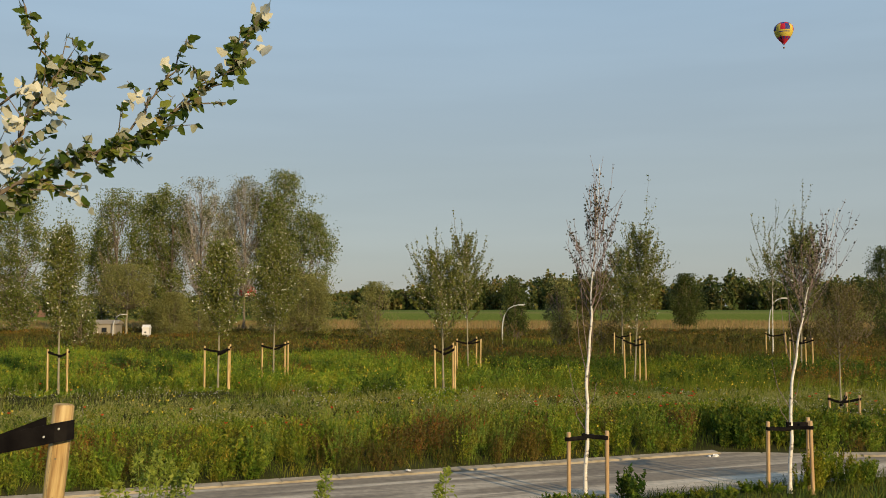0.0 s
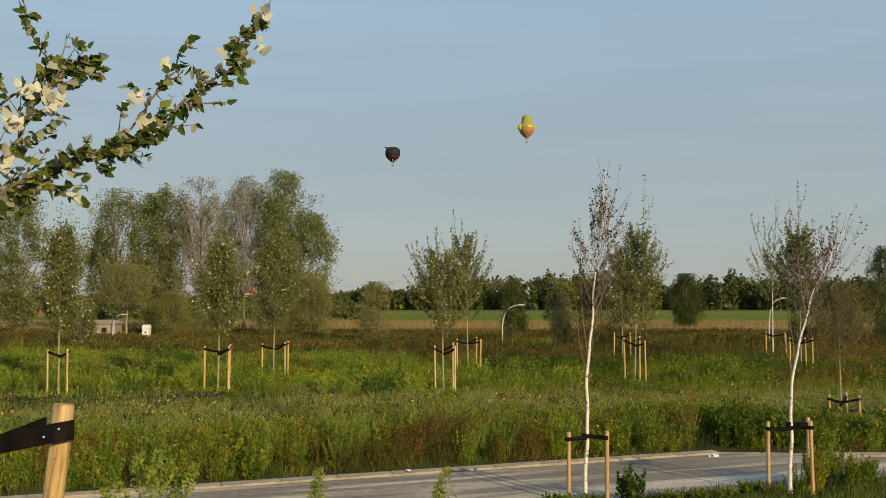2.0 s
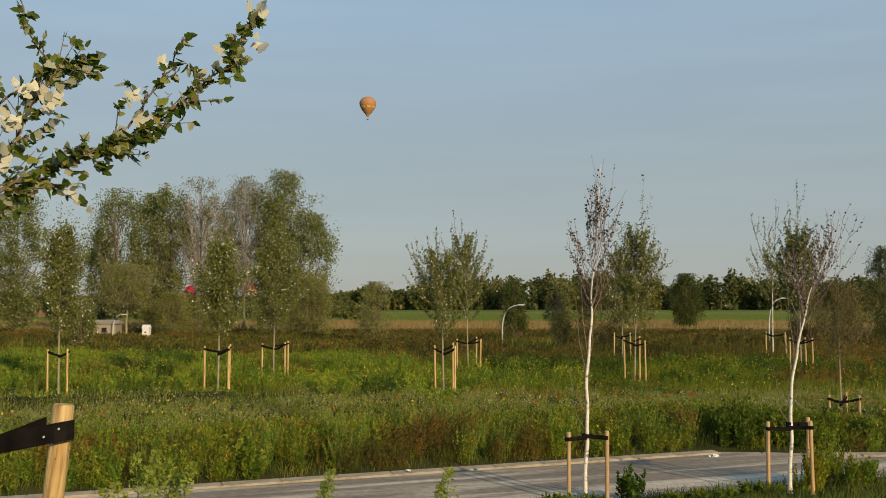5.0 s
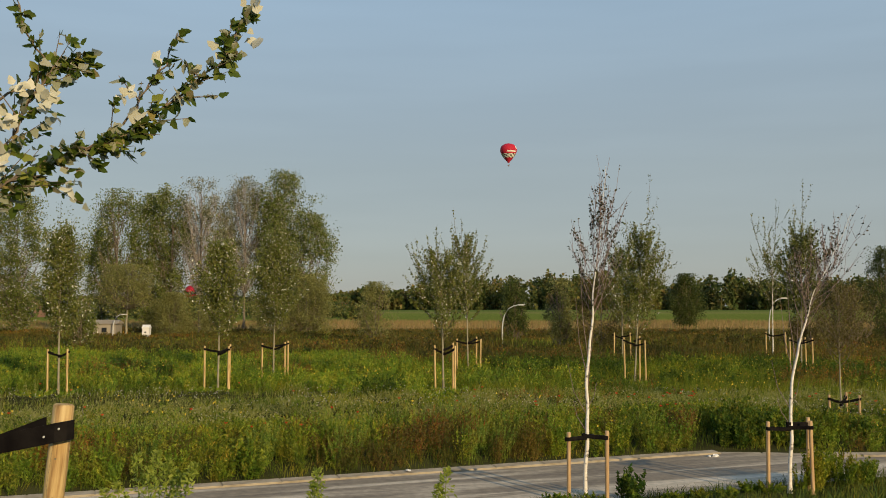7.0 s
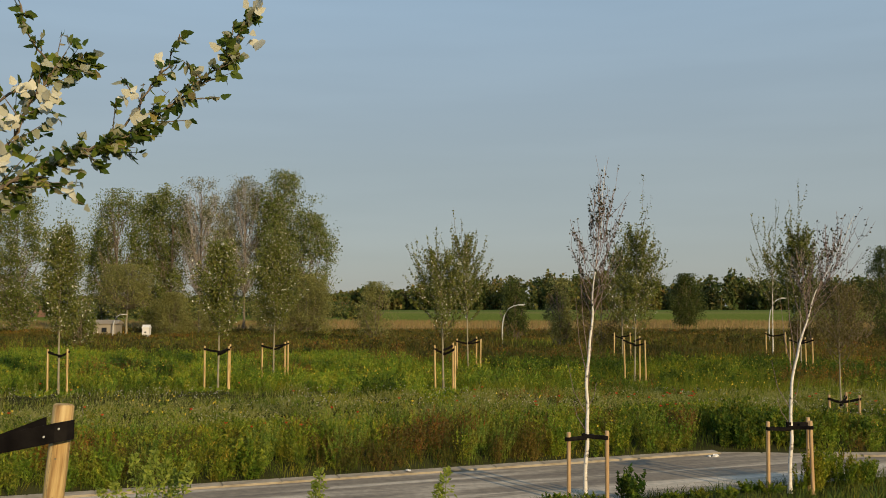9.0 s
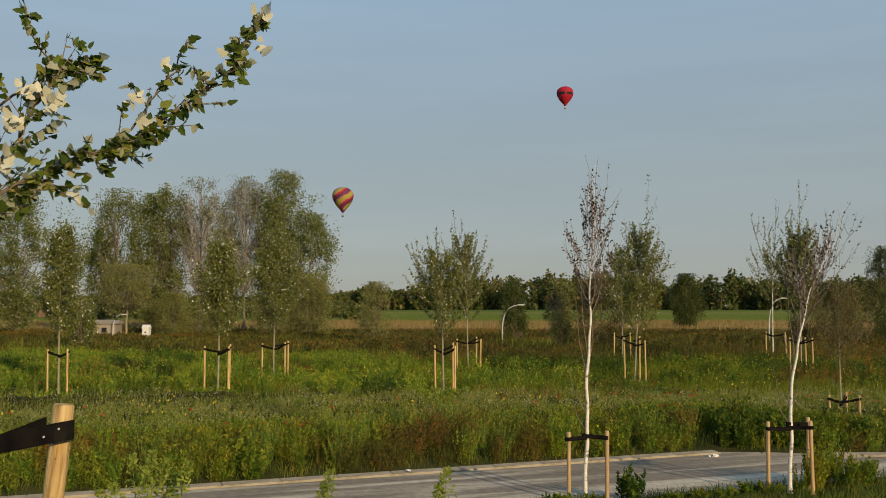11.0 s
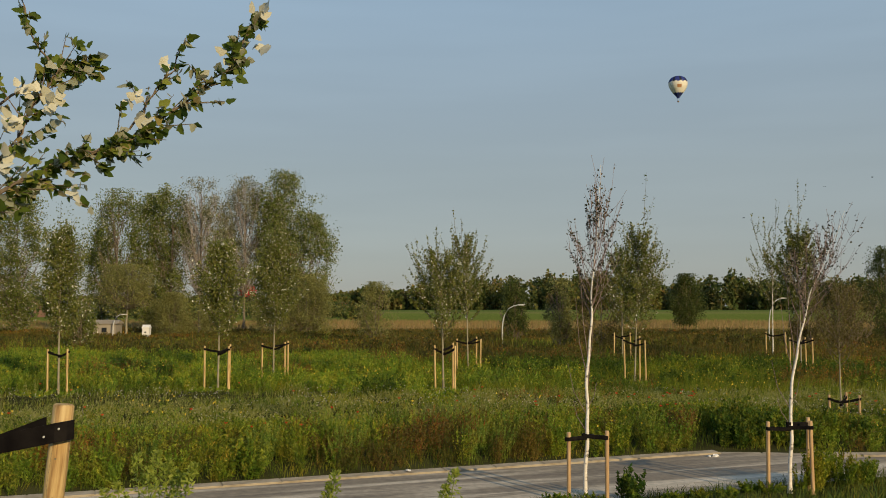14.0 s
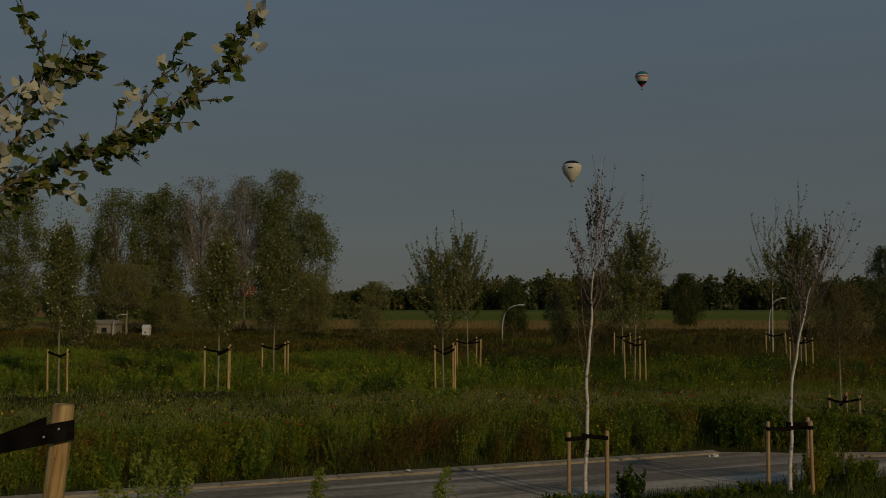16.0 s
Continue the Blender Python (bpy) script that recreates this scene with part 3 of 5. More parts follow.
# the two birches on the verge
def birch(x, y, h, curve, radius, seed, crown_z, pivot):
    """The foot of the stem stands still; the upper stem carries limbs and leaves and bends in the wind."""
    rng = np.random.default_rng(seed)
    g = grow_shoots(rng, h, 0.030, crown_z, radius, 30, 13, 0.046, curve=curve, top=0.80, steep=2.1, spread=0.022, twig_r=0.0038, leaf_from=0.45, leaf_w=0.62, sides=3,
                    tips=[(float(np.interp(h, curve[0], curve[1])) + d, h * k) for d, k in ((0.0, 1.0), (0.16, 0.97), (-0.10, 0.94), (0.22, 0.86), (-0.2, 0.86))])
    gz = float(ground_z(x, y))
    e = empty_thing("birch_tree", "slender young birch with white bark and thin leaves", "tree", pose(x, y, gz - 0.03), "birches on the verge")
    px = float(np.interp(pivot, curve[0], curve[1]))

    def stem(z0, z1, off):
        z = np.linspace(z0, z1, 26)
        wob = (0.013 * np.sin(z * 4.1 + seed) + 0.008 * np.sin(z * 9.3))  * np.minimum(1, z)
        pts = np.stack([np.interp(z, curve[0], curve[1]) + wob, 0.004 * np.sin(z * 3.7), z], 1) - np.array(off)
        r = np.interp(z * 5.38 / h, (0, 1.2, 2.7, 3.5, 4.1, 5.5), (0.034, 0.027, 0.018, 0.010, 0.004, 0.002))
        r[z < 0.1] *= 1.2
        return tube(pts, r, 10)

    link_np("trunk", *stem(0, pivot + 0.02, (0, 0, 0)), M_BIRCH, e, smooth=True)
    off = np.array((px, 0, pivot))
    upper = link_np("upper_stem", *stem(pivot, h * 0.97, off), M_BIRCH, e, smooth=True)
    upper.location = off
    add_limbs(upper, [(v - off, f) for v, f in g[1]], M_BIRCHTWIG)
    link_np("crown", g[2][0] - off, g[2][1], M_BIRCHLEAF, upper)
    for z0, dx, ln in ((1.35, -0.28, 0.8), (1.45, 0.16, 0.40), (1.9, -0.17, 1.25), (1.1, -0.2, 0.5), (2.0, 0.10, 0.9), (2.2, -0.10, 1.3), (1.7, 0.05, 0.7)):
        x0 = float(np.interp(z0, curve[0], curve[1]))
        link_np("low_shoot", *tube([(x0, 0, z0), (x0 + dx * .7, .03, z0 + ln * .45), (x0 + dx, .05, z0 + ln)], [.007, .005, .002], 4), M_BIRCHTWIG, e)
    return upper


BIRCH_A = birch(2.17, 14.7, 5.38, ((0, 2.1, 3.5, 5.4), (0, 0.06, 0.15, 0.30)), 0.46, 41, 2.75, 2.3)
BIRCH_B = birch(5.55, 15.4, 4.75, ((0, 1.5, 2.4, 3.3, 4.9), (0, 0.05, 0.16, 0.38, 1.02)), 0.44, 42, 2.6, 2.1)
tree_support(2.17, 14.7, [(-0.26, -0.02, 0.0), (0.31, -0.08, 0.03)], 1.06, r=0.031, drop=(-0.03, 0.04), label="two pale timber stakes with a black belt round a birch", browner=True, belt_h=0.06)
tree_support(5.55, 15.4, [(-0.32, 0.0, 0.0), (0.31, -0.12, 0.03), (0.36, 0.2, 0.05)], 1.13, r=0.031, drop=(-0.03, 0.04), label="timber stakes with black belts round a birch", browner=True, belt_h=0.055)


# ---- the tall poplars and other trees behind the meadow ----
def grow_crown(rng, h, trunk_r, base, radius, limbs, leaves, leaf, waist=0.35, shoulder=0.55, lumps=0.14, shell=0.35, upright=1.0, fullness=1.6, cap=2.3):
    """A broad tree: upswept limbs that reach the crown's skin, leaves in many small clumps. base: where the leaves begin."""
    tz = np.linspace(0, h * 0.9, 9)
    wob = rng.normal(size=(9, 2)).cumsum(0) * trunk_r * 0.2
    trunk = tube(np.column_stack([wob - wob[0], tz]), trunk_r * (1 - 0.93 * tz / h), 7)
    ph = rng.random(6) * 6.28

    def skin(az, u):
        low = waist + (1 - waist) * smooth01(u / shoulder)
        top = np.sqrt(np.clip(1 - ((u - shoulder) / (1 - shoulder)).clip(0, 1) ** cap, 0, 1))
        bumps = 1 + lumps * (np.sin(3 * az + ph[0] + 7 * u) + 0.8 * np.sin(5 * az + ph[1] - 13 * u) + 0.6 * np.sin(2 * az + 23 * u + ph[2]))
        return radius * low * top * bumps

    wood = []
    for i in range(limbs):
        u = rng.uniform(0.05, 0.97)
        az = rng.random() * 6.283
        r = float(skin(np.array([az]), np.array([u]))[0]) * rng.uniform(0.75, 0.98)
        z1 = base + (h - base) * u
        z0 = max(base * 0.9, z1 - upright * (1.2 * r + 0.14 * h) * rng.uniform(0.7, 1.2))
        p0, p1 = np.array([0, 0, min(z0, h * 0.86)]), np.array([r * math.cos(az), r * math.sin(az), z1])
        c = p0 + (p1 - p0) * np.array([0.7, 0.7, 0.35])
        t = np.linspace(0, 1, 5)[:, None]
        pile = Pile()
        lp = p0 * (1 - t) ** 2 + 2 * c * t * (1 - t) + p1 * t * t
        pile.add(*tube(lp, np.linspace(trunk_r * 0.25, 0.018, 5), 4))
        for _ in range(3):
            k = rng.integers(1, 4)
            d = unit(p1 - p0) + rng.normal(size=3) * 0.4
            pile.add(*tube([lp[k], lp[k] + d * 0.10 * h * rng.uniform(0.5, 1)], [0.022, 0.012], 3))
        wood.append(pile.arrays())
    per = 12
    n = int(leaves * fullness) // per
    masses = max(14, n // 20)
    mu = rng.random(masses) ** 0.85
    ma = rng.random(masses) * 6.283
    mr = skin(ma, mu) * (shell + (1 - shell) * rng.random(masses)) ** 0.45 * 0.93
    mc = np.stack([mr * np.cos(ma), mr * np.sin(ma), base + (h - base) * mu * 0.97], 1)
    size = radius * 0.19 * (0.6 + 0.8 * rng.random(masses))
    which = rng.integers(0, masses, n)
    c = mc[which] + rng.normal(size=(n, 3)) * size[which][:, None] * np.array([1, 1, 1.35])
    s = leaf * 1.1
    c = (c[:, None] + rng.normal(size=(n, per, 3)) * np.array([s, s, s * 1.25])).reshape(-1, 3)
    c = c[c[:, 2] < h * 1.02]
    return trunk, wood, leaf_quads(c, leaf, leaf * 0.72, 0.1, rng)


def big_tree(x, y, h, base, radius, seed, label, leaves=9000, limbs=46, leaf=0.185, leafm=M_POPLAR, name="poplar_tree", trunk_r=0.16, group="tall poplars", twig=M_TWIG, bark=M_BARK, **kw):
    g = grow_crown(np.random.default_rng(seed), h, trunk_r, base, radius, limbs, leaves, leaf, **kw)
    return plant_tree(name, label, "tree", pose(x, y, -0.1), g, bark, twig, leafm, group, True)


PL = "tall grey-green poplar with airy crown"
BARE = "tall thinning poplar with pale grey twigs showing"
big_tree(-34.3, 100, 15.1, 2.6, 2.9, 51, PL, 9500)
big_tree(-31.4, 103, 15.0, 1.8, 2.5, 52, PL, 14000)
big_tree(-28.9, 101, 15.8, 1.2, 2.2, 53, PL, 11000)
big_tree(-25.6, 100, 16.5, 4.6, 2.4, 54, BARE, 6500, 120, 0.145, M_GREYLEAF, twig=M_GREYTWIG)
big_tree(-21.1, 101, 16.6, 4.8, 2.5, 55, BARE, 8500, 100, 0.145, M_GREYLEAF, twig=M_GREYTWIG)
big_tree(-16.9, 101, 17.3, 1.2, 3.0, 56, PL, 14000)
big_tree(-14.0, 100, 12.6, 0.8, 2.3, 57, "broad poplar at the end of the row", 10000)
big_tree(-23.3, 104, 14.6, 3.4, 2.2, 71, BARE, 4500, 70, 0.145, M_GREYLEAF, twig=M_GREYTWIG)
big_tree(-18.4, 103, 14.0, 3.0, 2.1, 72, PL, 9000)
big_tree(-37.0, 103, 11.0, 1.0, 1.9, 73, PL, 6000)
big_tree(-44.3, 99, 14.6, 0.8, 2.6, 58, "leafy poplar at the field's edge", 13000)
big_tree(-48.2, 98, 12.5, 0.8, 2.8, 59, "leafy poplar at the field's edge", 12000)
big_tree(-29.9, 90, 6.9, 3.0, 2.5, 60, "round yellowish field tree with pale trunk", 9000, leafm=M_OLIVE, name="field_tree", group="", leaf=0.13, waist=0.75, shoulder=0.35, trunk_r=0.13, bark=M_PALEBARK)
WILLOW = {"leafm": M_OLIVE, "name": "willow_bush", "group": "bushes", "leaf": 0.12, "trunk_r": 0.10, "waist": 0.85, "shoulder": 0.3, "shell": 0.5, "lumps": 0.16}
for bx, by, bh, br, sd, n in ((-13.6, 95, 6.1, 2.5, 61, 13000), (-25.9, 92, 4.3, 1.6, 62, 7000), (-22.4, 93, 3.2, 1.6, 63, 5000), (-27.9, 95, 3.6, 1.4, 81, 5000), (-16.9, 93, 4.2, 1.7, 82, 6500), (-46.5, 92, 3.6, 1.8, 85, 6000)):
    big_tree(bx, by, bh, 0.1, br, sd, "bushy olive willow beside the poplars", n, 30, **WILLOW)
SMALL = {"name": "small_tree", "group": "small trees", "trunk_r": 0.06, "leaf": 0.11, "waist": 0.5, "shoulder": 0.42, "cap": 1.7}
big_tree(-5.3, 75, 4.9, 0.5, 1.45, 64, "small round-crowned green tree", 5200, 30, leafm=M_OLIVE, **SMALL)
big_tree(5.6, 75, 5.3, 0.3, 0.95, 65, "narrow dark green small tree", 5200, 30, leafm=M_DARKLEAF, **SMALL)
big_tree(31.2, 122, 7.1, 0.3, 2.0, 66, "dense dark round-crowned tree at the field's edge", 10000, 40, 0.16, leafm=M_DARKLEAF, name="round_tree", group="small trees", trunk_r=0.12, waist=0.35, shoulder=0.42, lumps=0.12, cap=1.4)
big_tree(39.6, 85, 8.3, 0.2, 1.65, 67, "dense upright dark green tree", 9000, 40, 0.13, leafm=M_DARKLEAF, name="upright_tree", group="small trees", trunk_r=0.1, waist=0.6, shoulder=0.4)
big_tree(7.6, 62, 4.8, 0.3, 0.9, 68, "green bushy young tree in the meadow", 3000, 30, leafm=M_OLIVE, **SMALL)
big_tree(9.6, 58, 5.1, 0.3, 1.5, 69, "bronze-green bushy tree in the meadow", 5000, 30, leafm=M_BROWNLEAF, **SMALL)
big_tree(-22.8, 60, 3.9, 0.5, 0.8, 70, "small round-crowned green tree", 2800, 26, leafm=M_YOUNG, **SMALL)
big_tree(26.6, 62, 4.7, 0.3, 2.0, 86, "bronze-green bushy tree in the meadow", 3200, 34, leafm=M_BROWNLEAF, **SMALL)
big_tree(22.2, 58, 4.2, 0.3, 1.1, 87, "bronze-green bushy tree in the meadow", 3000, 26, leafm=M_BROWNLEAF, **SMALL)


def wood_height(u):
    """Height of the belt along the horizon, by the slope sideways."""
    return np.interp(u, (-0.60, -0.45, -0.39, -0.14, -0.115, -0.09, -0.05, -0.02, 0.05, 0.15, 0.22, 0.25, 0.275, 0.30, 0.33, 0.36, 0.45, 0.60),
                     (14, 12, 9, 11, 11, 15.5, 13.5, 20, 23, 25, 22, 18.5, 20, 25, 22, 19, 22, 23))


def far_woods():
    """The woodland belt on the horizon: many crowns of fine leaf clumps."""
    rng = np.random.default_rng(77)
    pile = Pile()
    for i in range(520):
        d = rng.uniform(600, 700)
        u = rng.uniform(-0.56, 0.56)
        x = u * d
        h = float(wood_height(u)) * rng.uniform(0.72, 1.06) + 1.5 * (vnoise(x, 0.0, 30.0, 9) - 0.5)
        w = rng.uniform(3.2, 6.5)
        n = 230
        v = unit(rng.normal(size=(n, 3)))
        rr = 0.70 + 0.34 * rng.random((n, 1))
        lump = 1 + 0.16 * np.sin(v @ rng.normal(size=(3, 1)) * 6) + 0.12 * np.sin(v @ rng.normal(size=(3, 1)) * 11)
        c = v * rr * lump * np.array([w, w, h * 0.40]) + np.array([x, d, h * 0.58])
        pile.add(*leaf_quads(c, 2.0, 1.8, 0.0, rng))
        c2 = np.stack([x + rng.uniform(-w, w, 80), d + rng.uniform(-w, w, 80), rng.uniform(0, h * 0.5, 80)], 1)
        pile.add(*leaf_quads(c2, 2.8, 2.2, 0.0, rng))
        pile.add(*tube([(x, d - w, 0), (x, d - w, h * 0.5)], [0.3, 0.2], 4))
    w = link_np("woodland", *pile.arrays(), M_WOODS)
    tagged(w, "dark green woodland belt on the horizon", "woodland", kind="stuff")
    pile = Pile()
    for i in range(90):
        d = rng.uniform(190, 330)
        x = rng.uniform(-0.50, -0.08) * d
        h, wd = rng.uniform(2, 5), rng.uniform(2, 5)
        v = unit(rng.normal(size=(260, 3)))
        c = v * (0.6 + 0.45 * rng.random((260, 1))) * np.array([wd, wd, h * 0.5]) + np.array([x, d, h * 0.5])
        pile.add(*leaf_quads(c, 0.7, 0.6, 0.0, rng))
    w = link_np("hedgerow", *pile.arrays(), M_WOODS)
    tagged(w, "low dark hedges between the far fields", "hedge", kind="stuff")


far_woods()


# ---- the meadow ----
def plant_clumps(x, y, height, width, stems, per, leaf, rng, thin=0.30, low=0.25, fan=0.35):
    """Bushy weeds: from each root several stems fan out, with narrow leaves climbing along them."""
    n = len(x)
    k = trodden(x, y)
    h = (np.asarray(height) * k)[:, None] * (0.62 + 0.42 * rng.random((n, stems)))
    az = rng.random((n, stems)) * 2 * np.pi
    rr = np.sqrt(rng.random((n, stems))) * np.asarray(width)
    ox, oy = np.cos(az) * rr, np.sin(az) * rr
    z = ground_z(x, y)[:, None]
    t = low + (1.02 - low) * rng.random((n, stems, per)) ** 0.8
    bow = fan + (1 - fan) * t
    a2 = rng.random((n, stems, per)) * 2 * np.pi
    w = leaf * 0.55 * (1.1 - t)
    cx = x[:, None, None] + ox[..., None] * bow + np.cos(a2) * w + 0.05 * t * h[..., None]
    cy = y[:, None, None] + oy[..., None] * bow + np.sin(a2) * w
    cz = z[..., None] + t * h[..., None]
    c = np.stack([cx, cy, cz], -1).reshape(-1, 3)
    al = np.stack([np.cos(a2), np.sin(a2), np.full_like(a2, 0.95)], -1).reshape(-1, 3) * 1.4
    lv, lf = leaf_quads(c, leaf, leaf * thin, 0.0, rng, al)
    bx, by = (x[:, None] + ox * fan).ravel(), (y[:, None] + oy * fan).ravel()
    sv, sf = blades(bx, by, h.ravel() * 0.75, 0.005, 0.5, rng)
    return np.concatenate([lv, sv]), np.concatenate([lf, sf + len(lv)])


TROD = ((-7.45, 31.7), (0.02, 31.7), (7.42, 37.0), (15.0, 40.0), (10.4, 25.0), (9.9, 23.6), (-12.3, 31.0))


def trodden(x, y):
    """Plants stay low round the staked trees."""
    k = np.ones(len(x))
    for tx, ty in TROD:
        k = np.minimum(k, 0.22 + 0.78 * smooth01((((x - tx) / 0.9) ** 2 + ((y - ty + 1.2) / 2.2) ** 2 - 0.5) / 1.0))
    return k


def clear(x, y, gap=0.35):
    """Keep to the meadow side of the kerb."""
    return y > far_edge(x) + gap


def meadow():
    rng = np.random.default_rng(5)

    def lumps(x, y):
        """How high the plants stand: rounded clumps with gaps between."""
        return 0.5 * vnoise(x, y, 0.75, 21) + 0.35 * vnoise(x, y, 1.9, 28) + 0.15 * vnoise(x, y, 0.3, 29)

    def stand(name, mat, label, category, *args, **kw):
        v, f = plant_clumps(*args, **kw)
        tagged(link_np(name, v, f, mat), label, category, kind="stuff")

    # front bank: bushy weeds along the kerb, each kind in drifts of its own
    x, y = scatter(4700, 14.5, 26, rng)
    edge = y - far_edge(x)
    k = (edge > 0.55) & (edge < 5.2)
    x, y, edge = x[k], y[k], edge[k]
    tall = (0.34 + 0.62 * lumps(x, y) ** 1.2 + 0.14 * rng.random(len(x))) * np.clip(0.62 + edge * 0.38, 0.6, 1.0) * np.clip(1.35 - edge * 0.17, 0.45, 1)
    drift = vnoise(x, y, 1.7, 30) + 0.42 * (rng.random(len(x)) - 0.5)
    rusty = np.zeros(len(x))
    for cx, cy, sx, sy in ((-0.45, 18.6, 0.75, 0.7), (0.35, 18.9, 0.5, 0.6), (3.0, 21.8, 0.9, 0.8), (6.4, 23.6, 1.3, 0.8), (8.8, 22.6, 1.6, 0.8), (-6.5, 16.5, 0.9, 0.5), (-2.6, 18.6, 0.6, 0.4), (1.9, 20.6, 0.5, 0.5), (5.1, 20.6, 0.5, 0.5)):
        rusty = np.maximum(rusty, np.exp(-((x - cx) / sx) ** 2 - ((y - cy) / sy) ** 2))
    # bush at the junction; further right, dark weed colour stands in for shade
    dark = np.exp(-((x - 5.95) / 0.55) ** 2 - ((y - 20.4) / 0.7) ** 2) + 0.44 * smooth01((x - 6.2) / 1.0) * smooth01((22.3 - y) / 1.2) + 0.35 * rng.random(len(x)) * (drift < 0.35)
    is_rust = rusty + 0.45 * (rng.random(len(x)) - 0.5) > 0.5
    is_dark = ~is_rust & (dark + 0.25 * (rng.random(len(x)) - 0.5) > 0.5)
    rest = ~is_rust & ~is_dark
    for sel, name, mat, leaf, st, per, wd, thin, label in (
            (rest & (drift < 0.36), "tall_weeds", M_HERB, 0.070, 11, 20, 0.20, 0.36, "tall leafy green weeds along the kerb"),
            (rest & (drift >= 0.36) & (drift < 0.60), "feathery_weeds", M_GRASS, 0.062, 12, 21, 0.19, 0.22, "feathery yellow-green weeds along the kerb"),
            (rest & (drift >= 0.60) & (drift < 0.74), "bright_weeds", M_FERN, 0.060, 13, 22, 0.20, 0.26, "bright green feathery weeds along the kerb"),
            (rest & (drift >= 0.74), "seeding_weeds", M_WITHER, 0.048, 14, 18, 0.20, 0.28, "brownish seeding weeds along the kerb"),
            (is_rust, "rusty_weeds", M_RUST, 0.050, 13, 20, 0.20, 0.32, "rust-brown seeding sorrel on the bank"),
            (is_dark, "dark_and_shaded_weeds", M_DEEP, 0.075, 13, 24, 0.22, 0.36, "dark green bushy weeds at the junction, standing in for shade further right")):
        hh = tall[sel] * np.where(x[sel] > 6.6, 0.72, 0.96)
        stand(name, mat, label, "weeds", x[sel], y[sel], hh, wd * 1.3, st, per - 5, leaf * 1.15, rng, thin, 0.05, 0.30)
    # grass between them
    x, y = scatter(45000, 14.5, 26, rng)
    edge = y - far_edge(x)
    k = (edge > 0.46) & (edge < 5.5)
    x, y, edge = x[k], y[k], edge[k]
    v, f = blades(x, y, trodden(x, y) * (0.12 + 0.45 * lumps(x, y)) * (0.4 + 0.6 * rng.random(len(x))) * np.clip(0.4 + edge * 0.5, 0.4, 1), 0.008, 1.0, rng, 2)
    tagged(link_np("bank_grass", v, f, M_FRESH), "uneven green and yellowing grass on the bank", "grass", kind="stuff")
    # pale feathery goosefoot in clumps along the front
    cx = np.concatenate([np.array([0.55, 0.85, 1.15, 1.4, 0.7, 2.5, -3.2, -5.1, 4.3, -1.9]), rng.uniform(-7, 9, 16)])
    cy = far_edge(cx) + np.concatenate([np.array([0.9, 1.1, 0.9, 1.3, 1.6, 0.9, 1.0, 1.1, 1.0, 0.9]), rng.uniform(0.8, 3.6, 16)])
    stand("pale_weeds", M_PALE, "pale feathery goosefoot clumps on the bank", "weeds", cx, cy, rng.uniform(0.62, 0.92, len(cx)), 0.30, 26, 34, 0.055, rng, 0.26)
    # the pale low strip on top of the bank, then the open meadow
    x, y = scatter(100000, 20, 48, rng)
    k = clear(x, y, 4.0)
    x, y = x[k], y[k]
    back = smooth01((y - 28) / 5)
    hh = trodden(x, y) * (0.07 + 0.06 * back + (0.09 + 0.36 * back) * lumps(x * 0.6, y * 0.6) * 1.6) * (0.5 + 0.6 * rng.random(len(x)))
    pick = rng.random(len(x))
    pale = (pick < 0.55 * (1 - back) * (0.4 + vnoise(x, y, 2.2, 34)))
    rs = ~pale & (vnoise(x, y, 3.1, 23) + 0.3 * (pick - 0.5) + 0.010 * (y - 34) + 0.006 * x > 0.86)
    gr = ~pale & ~rs
    v, f = blades(x[gr], y[gr], hh[gr] * 0.85, 0.015, 0.9, rng, 1)
    tagged(link_np("meadow_grass", v, f, M_FRESH), "dense fresh green meadow grass", "grass", kind="stuff")
    v, f = blades(x[pale], y[pale], hh[pale] * 1.05, 0.008, 1.1, rng, 2)
    tagged(link_np("flowering_grass", v, f, M_DRY), "pale yellowish flowering grass strip in the meadow", "grass", kind="stuff")
    sr = np.flatnonzero(rs)[::14]
    stand("sorrel", M_RUST, "reddish brown sorrel patches in the meadow", "wild plants", x[sr], y[sr], 0.20 + 1.2 * hh[sr], 0.22, 6, 8, 0.07, rng, 0.3)
    lx, ly = scatter(4400, 20, 31, rng)
    le = ly - far_edge(lx)
    k = (le > 4.0) & (le < 12.5)
    lx, ly = lx[k], ly[k]
    kind_n = vnoise(lx, ly, 1.8, 46) + 0.5 * (rng.random(len(lx)) - 0.5)
    lh = 0.15 + 0.20 * vnoise(lx, ly, 1.1, 47)
    for sel, name, mat, label in ((kind_n < 0.34, "low_green_weeds", M_HERB, "low leafy weeds on top of the bank"),
                                  ((kind_n >= 0.34) & (kind_n < 0.74), "low_pale_weeds", M_DRY, "low pale flowering weeds on top of the bank"),
                                  (kind_n >= 0.74, "low_feathery_weeds", M_GRASS, "low yellow-green weeds on top of the bank")):
        stand(name, mat, label, "wild plants", lx[sel], ly[sel], lh[sel], 0.22, 6, 6, 0.066, rng, 0.26, 0.1)
    # bushy stands of the open meadow: bright in the one half, brown and dark in the other
    x, y = scatter(6800, 25.5, 58, rng)
    side = x / y
    band = y + 5.0 * (vnoise(x, y, 6.0, 40) - 0.5)
    # the stands begin further off towards the right
    start = 27.5 + 4.0 * vnoise(x, y, 2.5, 41) + 3.0 * smooth01((side + 0.05) / 0.2)
    k = (y > start) & (vnoise(x, y, 1.6, 42) + 0.35 * rng.random(len(x)) > 0.42)
    x, y, side, band = x[k], y[k], side[k], band[k]
    jit = 0.5 * (rng.random(len(x)) - 0.5)
